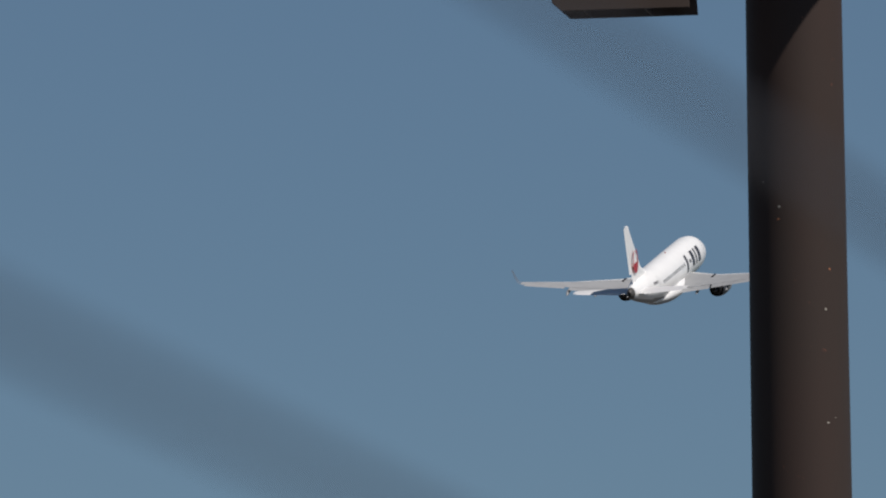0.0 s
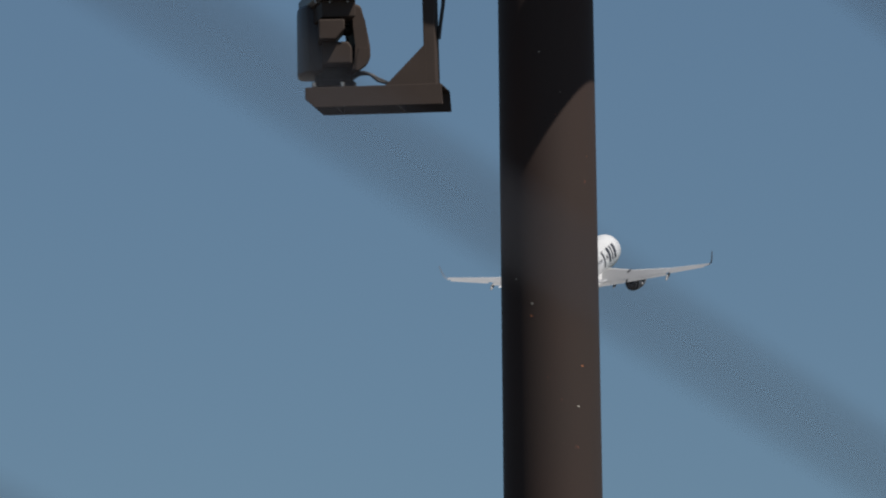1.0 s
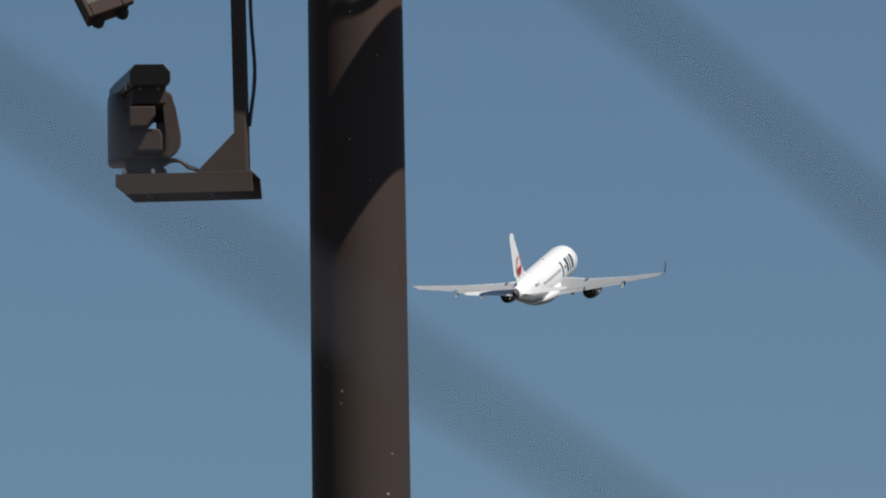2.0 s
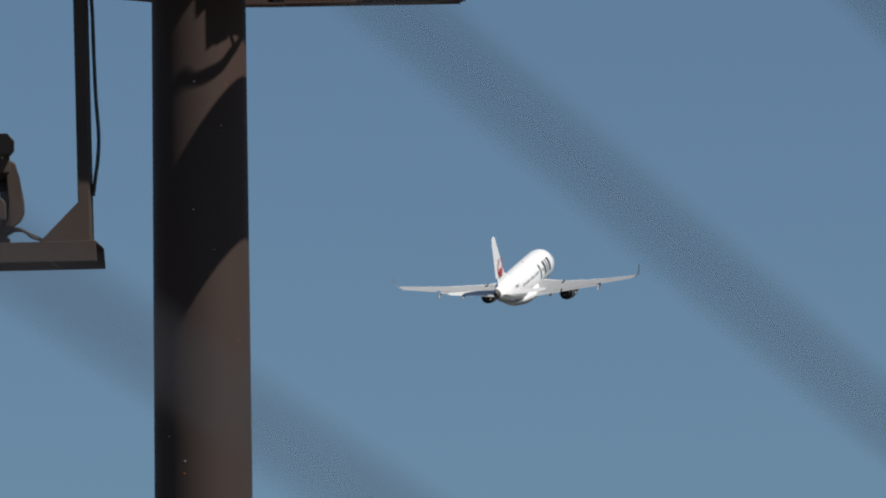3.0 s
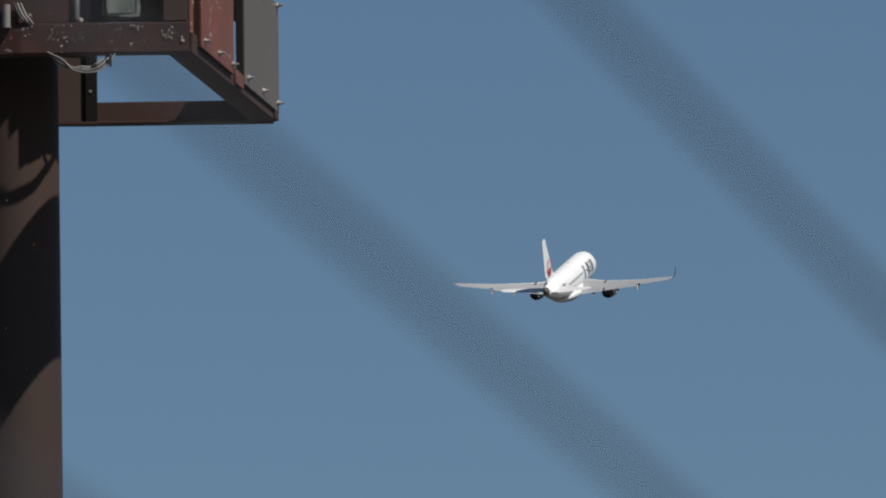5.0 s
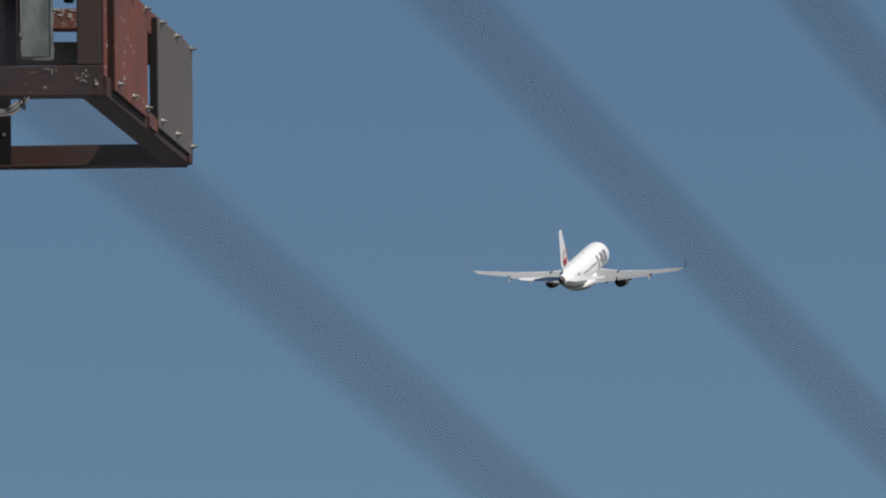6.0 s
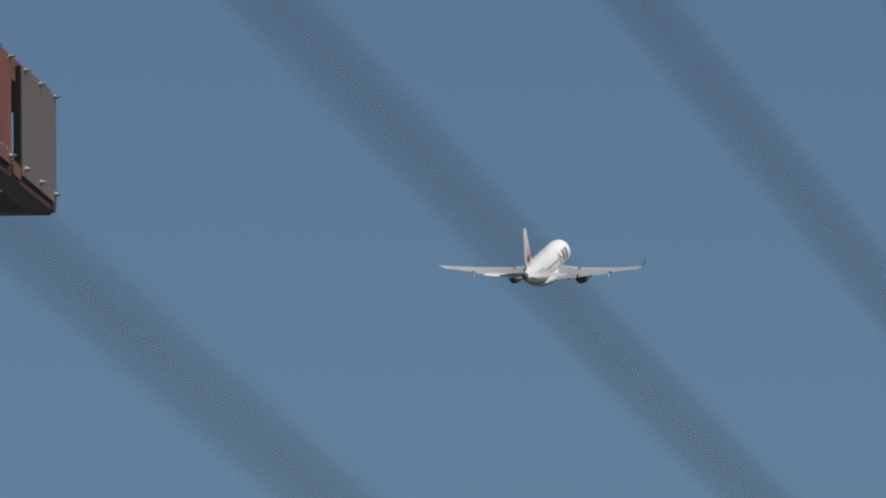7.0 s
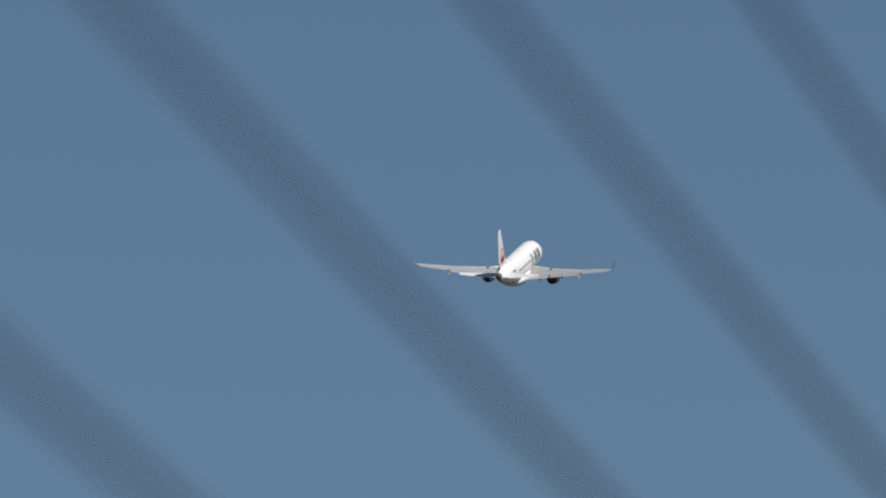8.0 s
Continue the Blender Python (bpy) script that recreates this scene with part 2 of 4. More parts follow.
# ---- ground, viewing deck ----
def ground():
    bm = bmesh.new()
    n, half = 48, 4500.0
    grid = [[bm.verts.new((half * math.copysign(abs(u) ** 2.2, u), half * math.copysign(abs(v) ** 2.2, v), 0)) for u in np.linspace(-1, 1, n)] for v in np.linspace(-1, 1, n)]
    for r0, r1 in zip(grid, grid[1:]):
        for k in range(n - 1):
            bm.faces.new((r0[k], r0[k + 1], r1[k + 1], r1[k]))
    tagged(part("ground", bm, ASPHALT), "flat weathered asphalt apron reaching to the horizon", "ground", kind="structure")


def viewing_deck():
    bm = bmesh.new()
    add_box(bm, (-0.6, -9, 0.0), (12, 2.4, 7.3), 0.03, pose(0, 0, 0, 0, 0, -14.94))
    tagged(part("viewing_building", bm, CONCRETE), "plain concrete building under the viewing deck", "building", kind="structure")
    bm = bmesh.new()
    add_box(bm, (-0.7, -9.1, 7.304), (12.1, 8, 7.45), 0.02, pose(0, 0, 0, 0, 0, -14.94))
    tagged(part("deck_floor", bm, CONCRETE), "grey concrete floor of the viewing deck", "floor", kind="structure")


FENCE_TURN, FENCE_FALL, FENCE_SIDE, WIRE_STEP = 14.94, 1.18, 0.2944, 0.0556


def wire_fence():
    """Taut wires along the deck's edge, falling a little, just beside the lens."""
    fence = thing("wire_fence", "fence of thin taut steel wires along the deck", "fence", (0, 0, 7.45))
    turn = pose(0, 0, 0, 0, 0, -FENCE_TURN)
    for s in (-2.6, 7.4):
        bm = bmesh.new()
        add_box(bm, (-FENCE_SIDE - 0.03, s - 0.03, 0), (-FENCE_SIDE + 0.03, s + 0.03, 2.25), 0.006, turn)
        add_box(bm, (-FENCE_SIDE - 0.08, s - 0.08, 0), (-FENCE_SIDE + 0.08, s + 0.08, 0.012), 0.003, turn)
        part("post", bm, DARK, fence, "dark steel post")
    bm = bmesh.new()
    fall = math.tan(radians(FENCE_FALL))
    add_tube(bm, [(0, -2.6, 2.6 * fall), (0, 2.4, -2.4 * fall - 0.0003), (0, 7.4, -7.4 * fall)], 0.00115, 8)
    bmesh.ops.transform(bm, matrix=turn, verts=bm.verts)
    first = part("wire", bm, WIRE, fence, smooth=True)
    low = EYE.z - 7.45 + 0.5256 * FENCE_SIDE
    for k in range(-26, 9):
        ob = first if k == -26 else new("wire", first.data)
        ob.parent = fence
        ob.location = turn @ Vector((-FENCE_SIDE, 0, low + k * WIRE_STEP))


# ---- the mast ----
Z0, Z1 = 21.84, 22.57  # under side and top of the platform's frame


def mast():
    m = thing("light_mast", "tall brown painted steel mast with a rusty platform frame", "mast", MAST)
    bm = bmesh.new()
    zs = np.linspace(0, 23.4, 40)
    add_tube(bm, [(0, 0, z) for z in zs], [0.3345 - 0.00316 * z for z in zs], 96)
    pole = part("pole", bm, POLE, m, "dark brown painted tapered tubular steel pole with rust specks", True)
    bm = bmesh.new()
    add_tube(bm, [(0, 0, 0), (0, 0, 0.05)], 0.55, 48)
    part("base_plate", bm, DARK, m)
    bm = bmesh.new()
    add_tube(bm, [(0, 0, 23.4), (0, 0, 23.45), (0, 0, 23.5)], [0.275, 0.27, 0.1], 48)
    part("cap", bm, BROWN, m)
    # paint chips and specks that show pale primer on the pole
    rng = random.Random(5)
    specks = [(0.175, 18.67), (0.15, 18.44), (-0.03, 21.18), (0.12, 20.93), (-0.04, 20.45), (-0.10, 19.02), (-0.105, 18.95), (0.155, 17.8)]
    specks += [(rng.uniform(-0.2, 0.24), rng.uniform(17.4, 21.2)) for _ in range(6)]
    for i, (x, z) in enumerate(specks):
        r = 0.3345 - 0.00316 * z
        s = rng.uniform(0.0055, 0.0085) if i < 8 else rng.uniform(0.002, 0.004)
        bm = bmesh.new()
        n = 7
        w = [s * rng.uniform(0.5, 1.2) for _ in range(n)]
        vs = []
        for k in range(n):
            px = x + w[k] * math.cos(k * math.tau / n) * 1.3
            vs.append(bm.verts.new((px, -math.sqrt(r * r - px * px) - 0.001, z + w[k] * math.sin(k * math.tau / n))))
        top = bm.faces.new(vs)
        bmesh.ops.extrude_face_region(bm, geom=[top])
        part("paint_chip", bm, CHIP if i % 3 else CHIP_RUST, pole)
    return m


def local(x, y, z):
    return Vector((x, y - MAST.y, z))


def platform(m):
    """The steel frame round the pole: a lower and an upper ring, flat in front, round at one side, with plates on the sunny side."""
    FRONT_R, BACK_R = (0.93, 62.87), (1.45, 64.86)
    arc = [(v.x, v.y) for v in spline([(0.0, 64.872, 0), (-0.275, 64.755, 0), (-0.5, 64.63, 0), (-0.692, 64.45, 0), (-0.82, 64.22, 0), (-0.868, 63.96, 0), (-0.86, 63.72, 0)], 4)]
    # rear ring wall: curved sheet from the middle of the back to the round side
    def wall(bm, pts, z0, z1, thick=0.012):
        rings = []
        for i, (x, y) in enumerate(pts):
            a, b = Vector(pts[max(i - 1, 0)]), Vector(pts[min(i + 1, len(pts) - 1)])
            d = (b - a).normalized()
            nrm = Vector((-d.y, d.x)) * thick / 2
            rings.append([local(x + nrm.x, y + nrm.y, z0), local(x - nrm.x, y - nrm.y, z0), local(x - nrm.x, y - nrm.y, z1), local(x + nrm.x, y + nrm.y, z1)])
        add_loft(bm, rings)

    bm = bmesh.new()
    rear = [(0.49, 64.945), (0.27, 64.94)] + arc[:13]
    cut = [i for i, q in enumerate(rear) if q[0] > -0.425][-1] + 1
    a, b = Vector(rear[cut - 1]), Vector(rear[cut])
    d = (b - a).normalized()
    mid = a + d * (a.x + 0.438) / abs(d.x)
    h0, h1 = tuple(mid - d * 0.024), tuple(mid + d * 0.024)
    wall(bm, rear[:cut] + [h0], Z0 + 0.012, 22.32)
    wall(bm, [h0, h1], Z0 + 0.012, 21.952)
    wall(bm, [h0, h1], 21.998, 22.32)
    wall(bm, [h1] + [q for q in rear[cut:] if q[0] < h1[0] - 0.005], Z0 + 0.012, 22.32)
    part("ring_wall", bm, BROWN, m, "brown curved steel ring wall behind the pole")
    bm = bmesh.new()
    wall(bm, arc[12:], Z0 + 0.012, 22.32)
    part("ring_wall", bm, BROWN, m, "brown curved steel ring wall at the round side")
    bm = bmesh.new()
    wall(bm, [(0.49, 64.905), (0.27, 64.90)] + [(x * 0.955, 64 + (y - 64) * 0.955) for x, y in arc], Z0, Z0 + 0.012, 0.09)
    part("ring_flange", bm, BROWN_RUST, m)
    # guard plates above the bent front channel; unseen tops added to shade the hanger
    for a, b in (((0.318, 62.876), (-0.02, 62.885)), ((-0.03, 62.89), (-0.42, 63.01)), ((-0.43, 63.02), (-0.72, 63.33)), ((-0.73, 63.34), (-0.86, 63.72))):
        bm = bmesh.new()
        add_beam(bm, local(*a, 22.57), local(*b, 22.57), 0.01, 1.1, 0.002)
        part("guard_plate", bm, BROWN_WORN, m, "brown guard plate with rusty red primer showing")
    # unseen plate on two legs, added to keep sun off the ring wall
    bm = bmesh.new()
    add_box(bm, local(-0.78, 64.29, 22.6), local(0.12, 64.62, 22.612), 0.003)
    add_box(bm, local(-0.5, 64.622, 22.6), local(0.12, 64.86, 22.612), 0.003)
    for x in (-0.45, 0.05):
        add_box(bm, local(x, 64.3, 22.3), local(x + 0.04, 64.34, 22.599), 0.003)
    part("shade_plate", bm, BROWN_RUST, m, "unseen brown plate added to shade the ring wall")
    bm = bmesh.new()
    add_box(bm, local(-0.29, 64.70, Z0 + 0.03), local(-0.272, 64.725, 22.30), 0.003)
    part("flat_bar", bm, RED_LEAD, m, "thin red primer bar")
    # rear angle bar with its flange
    bm = bmesh.new()
    add_beam(bm, local(0.49, 64.945, Z0 + 0.075), local(1.49, 64.9, Z0 + 0.075), 0.012, 0.13, 0.003)
    add_beam(bm, local(0.49, 64.905, Z0 + 0.006), local(1.5, 64.86, Z0 + 0.006), 0.09, 0.012, 0.003)
    part("rear_bar", bm, BROWN_RUST, m, "brown angle bar with rusty lower flange")
    bm = bmesh.new()
    add_box(bm, local(0.424, 64.915, Z0 + 0.014), local(0.492, 64.93, Z1), 0.003)
    post = part("rear_post", bm, SHADE_BLACK, m, "angle post painted dark for its shade, with a bolt hole")
    bm = bmesh.new()
    add_tube(bm, [local(0.452, 64.917, 22.04), local(0.452, 64.91, 22.04)], 0.009, 10)
    part("bolt", bm, STEEL, post)
    bm = bmesh.new()
    add_box(bm, local(0.27, 64.85, 22.44), local(1.46, 64.9, 22.57), 0.004)
    part("upper_rear_bar", bm, SHADE_BLACK, m)
    # front channel: straight, then bending back to the round side
    front = [(0.985, 62.83), (0.05, 62.86), (-0.42, 63.0), (-0.72, 63.32), (-0.86, 63.72)]
    for i, (a, b) in enumerate(zip(front, front[1:])):
        bm = bmesh.new()
        add_beam(bm, local(*a, Z0 + 0.086), local(*b, Z0 + 0.086), 0.012, 0.166, 0.003)
        d = (Vector(b) - Vector(a)).normalized()
        off = Vector((d.y, -d.x)) * (-0.04)
        for z in (Z0 + 0.006, Z0 + 0.168):
            add_beam(bm, local(a[0] - off.x, a[1] - off.y, z), local(b[0] - off.x, b[1] - off.y, z), 0.08, 0.012, 0.003)
        part("front_channel", bm, BROWN_WORN, m, "brown channel with red primer and paint showing through")
    # corner post and the red angle strip on its side
    bm = bmesh.new()
    add_box(bm, local(0.846, 62.832, Z0 + 0.178), local(0.978, 62.85, Z1), 0.004)
    add_box(bm, local(0.846, 62.85, Z0 + 0.178), local(0.862, 62.95, Z1), 0.004)
    part("corner_post", bm, BROWN, m)
    bm = bmesh.new()
    add_beam(bm, local(0.992, 62.86, Z0 + 0.37), local(1.012, 62.94, Z0 + 0.37), 0.01, 0.72, 0.003)
    part("corner_strip", bm, RED_LEAD, m, "red primer angle strip with flaking paint")
    # side beam under the plates
    bm = bmesh.new()
    add_beam(bm, local(FRONT_R[0] + 0.01, FRONT_R[1], Z0 + 0.06), local(BACK_R[0] - 0.002, BACK_R[1], Z0 + 0.06), 0.144, 0.12, 0.005)
    part("side_beam", bm, BROWN_RUST, m, "brown box beam")
    bm = bmesh.new()
    add_beam(bm, local(FRONT_R[0] - 0.004, FRONT_R[1], Z1 - 0.07), local(BACK_R[0] - 0.004, BACK_R[1], Z1 - 0.07), 0.116, 0.14, 0.006)
    part("upper_side_beam", bm, RED_LEAD, m)
    bm = bmesh.new()
    add_prism(bm, [(2.0, Z0 + 0.004), (2.085, Z0 + 0.004), (2.085, Z0 + 0.085), (2.0, Z0 + 0.085)], (0.2412, 0.9705, 0), (0, 0, 1), Vector((0.9705, -0.2412, 0)) * 0.010, local(1.0175, 62.82, 0), 0.002)
    part("end_plate", bm, BROWN_RUST, m, "small brown end plate")
    # cross beam from the pole to the side, and the floor bearers
    bm = bmesh.new()
    add_box(bm, local(0.26, 63.84, 22.43), local(1.2, 63.92, 22.55), 0.005)
    part("cross_beam", bm, RED_LEAD, m, "red primer cross beam with scratched top edge")
    side = Vector((0.2412, 0.9705, 0))
    out = Vector((0.9705, -0.2412, 0))
    bm = bmesh.new()
    add_prism(bm, [(1.018, Z0 + 0.02), (1.205, Z0 + 0.02), (1.205, 21.935), (1.018, 21.935)], side, (0, 0, 1), out * 0.012, local(1.0115, 62.82, 0), 0.002)
    part("splice_plate", bm, RED_LEAD, m, "red primer splice plate on the beam")
    bm = bmesh.new()
    add_prism(bm, [(0, Z0 + 0.125), (0.19, Z0 + 0.125), (0.19, Z1 - 0.145), (0, Z1 - 0.145)], side, (0, 0, 1), out * 0.012, local(0.965, 62.82, 0) + side * 0.02, 0.002)
    part("inner_strip", bm, DARK, m)
    # the two bolted plates, pans with folded edges
    for s0, s1, mat, label in ((0.135, 0.938, RED_LEAD, "red primer plate with flaked paint"), (1.215, 2.095, PLATE, "grey brown painted plate with cut top corner")):
        p = local(1.019, 62.82, 0)
        zb, zt = 21.893, 22.53
        o = [(s0, zb), (s1, zb), (s1, zt - 0.012), (s1 - 0.10, zt), (s0, zt)]
        bm = bmesh.new()
        add_prism(bm, o, side, (0, 0, 1), out * 0.01, p, 0.002)
        pl = part("side_plate", bm, mat, m, label)
        bm = bmesh.new()
        add_prism(bm, [(s0, zb), (s0 + 0.008, zb), (s0 + 0.008, zt), (s0, zt)], side, (0, 0, 1), out * -0.042, p - out * 0.001, 0.002)
        add_prism(bm, [(s0 + 0.01, zb), (s1, zb), (s1, zb + 0.008), (s0 + 0.01, zb + 0.008)], side, (0, 0, 1), out * -0.042, p - out * 0.001, 0.002)
        # folds get a darker colour than their plates, in place of shade
        part("folded_edge", bm, DARK if mat is PLATE else RED_SHADE, pl)
        for zz in (zb + 0.05, zt - 0.015):
            for k in range(3):
                c = p + side * (s0 + 0.08 + k * (s1 - s0 - 0.10) / 2) + Vector((0, 0, zz)) + out * 0.01
                if k == 2:
                    c -= side * 0.02
                bm = bmesh.new()
                add_tube(bm, [c, c + out * 0.018], 0.0135, 6)
                add_tube(bm, [c - out * 0.03, c + out * 0.036], 0.007, 8)
                add_tube(bm, [c, c + out * 0.004], 0.019, 12)
                part("bolt", bm, STEEL, pl, "galvanised bolt with nut and washer")
    # round bolt in the channel's corner
    bm = bmesh.new()
    add_tube(bm, [local(0.953, 62.822, 21.905), local(0.953, 62.817, 21.905)], [0.010, 0.008], 12)
    part("bolt", bm, CHIP, m, "pale round bolt head")
    # flaked paint on the channel and on the cross beam's upper edge
    rng = random.Random(23)
    flakes = [(rng.gauss(0.885, 0.03), rng.gauss(21.955, 0.028), 1.0) for _ in range(20)]
    flakes += [(rng.gauss(0.69, 0.05), rng.gauss(21.985, 0.012), 0.9) for _ in range(9)]
    flakes += [(rng.uniform(0.06, 0.40), rng.uniform(21.90, 22.0), 0.7) for _ in range(10)]
    flakes += [(x, z, 0.9) for x, z in ((0.062, 21.975), (0.075, 21.94), (0.10, 21.95), (0.09, 21.985), (0.30, 21.93), (0.31, 21.905))]
    for x, z, k in flakes:
        if not (Z0 + 0.02 < z < Z0 + 0.172 and x < 0.975):
            continue
        y = 62.8534 - (x - 0.05) / 0.935 * 0.03 - 0.0062
        n, size = 6, rng.uniform(0.0025, 0.0065) * k
        bm = bmesh.new()
        vs = [bm.verts.new(local(x + size * rng.uniform(0.4, 1.3) * math.cos(q * math.tau / n), y, z + size * rng.uniform(0.4, 1.1) * math.sin(q * math.tau / n))) for q in range(n)]
        bmesh.ops.extrude_face_region(bm, geom=[bm.faces.new(vs)])
        bmesh.ops.translate(bm, vec=(0, -0.0012, 0), verts=bm.verts[n:])
        part("paint_flake", bm, CHIP, m)
    for _ in range(18):
        x, z = rng.uniform(0.72, 1.0), 22.545 - abs(rng.gauss(0, 0.02))
        size = rng.uniform(0.006, 0.016)
        bm = bmesh.new()
        vs = [bm.verts.new(local(x + size * 1.5 * rng.uniform(0.5, 1.2) * math.cos(q * math.tau / 6), 63.8385, z + size * 0.6 * rng.uniform(0.5, 1.2) * math.sin(q * math.tau / 6))) for q in range(6)]
        bmesh.ops.extrude_face_region(bm, geom=[bm.faces.new(vs)])
        bmesh.ops.translate(bm, vec=(0, -0.002, 0), verts=bm.verts[6:])
        part("paint_flake", bm, CHIP, m)


def equipment(m):
    """What is fixed on the platform's front: a lamp cover, a dark frame and sagging cables."""
    lamp = thing("platform_lamp", "floodlight with dusty grey green cover with painted highlight streaks standing on the platform", "floodlight", MAST)
    bm = bmesh.new()
    add_box(bm, local(0.53, 62.90, 22.068), local(0.712, 62.94, 22.62), 0.012)
    part("cover", bm, COVER, lamp, "dusty grey green cover with painted highlight streaks")
    bm = bmesh.new()
    rng = random.Random(11)
    edge = [(0.716 + rng.uniform(-0.005, 0.007), 22.06 + k * 0.028) for k in range(20)]
    low = [(0.66, 22.054), (0.60, 22.06), (0.60, 22.066)]
    add_prism(bm, edge + [(0.699, 22.6), (0.699, 22.075)] + low[::-1], (1, 0, 0), (0, 0, 1), (0, 0.003, 0), local(0, 62.894, 0), 0)
    part("torn_film", bm, FILM, lamp, "pale torn film along the cover's edge")
    bm = bmesh.new()
    add_box(bm, local(0.30, 62.945, 22.02), local(0.52, 63.0, 22.6), 0.01)
    add_box(bm, local(0.525, 62.943, 22.08), local(0.70, 63.01, 22.6), 0.01)
    part("body", bm, SHADE_BLACK, lamp, "metal housing painted black for its shade")
    bm = bmesh.new()
    add_box(bm, local(0.508, 62.895, 22.06), local(0.53, 62.94, 22.6), 0.004)
    part("frame", bm, HOUSING, lamp)
    bm = bmesh.new()
    add_tube(bm, [local(0.366, 62.90, 22.035), local(0.366, 62.898, 22.05), local(0.366, 62.895, 22.16)], [0.010, 0.016, 0.018], 14)
    part("knob", bm, STEEL, lamp, "short grey conduit end", True)
    bm = bmesh.new()
    add_box(bm, local(0.376, 62.872, 22.022), local(0.40, 62.892, 22.048), 0.006)
    part("clip", bm, CHIP, lamp, "pale plastic clip")
    bm = bmesh.new()
    add_tube(bm, [local(-0.026, 62.862, 21.99), local(-0.026, 62.86, 22.12)], 0.023, 16)
    part("conduit", bm, CABLE, lamp, "grey conduit pipe", True)
    for k in range(3):
        bm = bmesh.new()
        o = 0.019 * k
        add_tube(bm, spline([local(0.015 + o, 62.86, 22.13), local(0.045 + o, 62.845, 22.06), local(0.075 + o, 62.848, 22.02), local(0.098 + o, 62.88, 21.985)], 6), 0.0065, 8)
        part("cable", bm, CABLE if k else RUBBER, lamp, "grey cable led over the channel", True)
    bm = bmesh.new()
    add_box(bm, local(0.542, 62.80, 21.755), local(0.558, 62.82, 21.83), 0.005)
    part("connector", bm, RUBBER, lamp, "black cable connector")
    bm = bmesh.new()
    add_tube(bm, [local(0.540, 62.889, 22.20), local(0.540, 62.875, 22.20)], 0.016, 12)
    add_box(bm, local(0.530, 62.883, 22.09), local(0.540, 62.893, 22.6), 0.003)
    part("hinge", bm, FILM, lamp, "pale hinge strip with a round catch")
    bm = bmesh.new()
    add_box(bm, local(0.2, 62.9, 22.02), local(0.31, 62.93, 22.3), 0.004)
    part("bracket", bm, BROWN_RUST, lamp)
    for i in range(5):
        bm = bmesh.new()
        o = 0.010 * i - 0.012
        pts = [(0.19 + o, 62.93 + o, 21.90), (0.205 + o, 62.86, 21.845 - o), (0.282, 62.81 + o, 21.785 - o), (0.36 + o, 62.80, 21.742 + o * 0.5), (0.44, 62.80 + o, 21.732 + o), (0.503 - o, 62.81, 21.76 + o * 0.6), (0.565 - o, 62.86 + o, 21.84), (0.575 - o, 62.94, 21.93)]
        add_tube(bm, spline([local(*q) for q in pts], 6), 0.0048, 8)
        part("cable", bm, CABLE if i not in (1, 3) else RUBBER, lamp, "sagging grey cable", True)


def sunward(p, s, z):
    """A point by its place across (p) and along (s) the sun's bearing from the pole's axis."""
    a = radians(SUN_AZ)
    return Vector((math.sin(a) * s - math.cos(a) * p, math.cos(a) * s + math.sin(a) * p, z))


def top_gear():
    """Unseen control boxes and a looped cable on top of the platform, shaped by the shadows they cast on the pole."""
    turn = Matrix.Rotation(radians(90 - SUN_AZ), 4, "Z")
    u = thing("control_box", "dark control box with looped cable on the platform top", "control box", MAST)
    bm = bmesh.new()
    add_box(bm, (0.93, -0.19, 22.6), (1.07, 0.26, 23.1), 0.01, turn)
    part("case", bm, DARK, u)
    bm = bmesh.new()
    add_box(bm, (0.94, -0.62, 22.958), (1.06, -0.16, 23.3), 0.01, turn)
    part("side_case", bm, DARK, u)
    # two small blocks added only to shape the case's shadow
    bm = bmesh.new()
    add_box(bm, (0.95, -0.225, 22.82), (1.05, -0.17, 22.965), 0.004, turn)
    part("shadow_block", bm, DARK, u)
    bm = bmesh.new()
    add_box(bm, (0.95, -0.15, 22.56), (1.05, -0.07, 22.605), 0.004, turn)
    part("low_shadow_block", bm, DARK, u)
    for o in (0.02, 0.18):
        bm = bmesh.new()
        add_box(bm, (0.96, o, 22.5), (1.0, o + 0.05, 22.61), 0.004, turn)
        part("foot", bm, DARK, u)
    for k in range(4):
        o = 0.013 * (k - 1)
        pts = [(0.10 + o * 2, 1.15, 22.91), (0.085 + o * 2, 1.15, 22.83), (0.03 + o, 1.15, 22.70 + o), (-0.05, 1.15, 22.622 + o), (-0.12, 1.15, 22.568 + o * 1.4), (-0.19, 1.15, 22.585 + o * 1.8), (-0.235, 1.15, 22.65 + o), (-0.27, 1.15, 22.78 + o), (-0.33, 1.15, 22.90)]
        if k == 3:
            pts = [(-0.05, 1.12, 22.86), (-0.058, 1.15, 22.79), (-0.05, 1.15, 22.72), (-0.02, 1.15, 22.655)]
        bm = bmesh.new()
        add_tube(bm, spline([sunward(*q) for q in pts], 5), 0.012, 8)
        part("cable", bm, RUBBER, u, "", True)


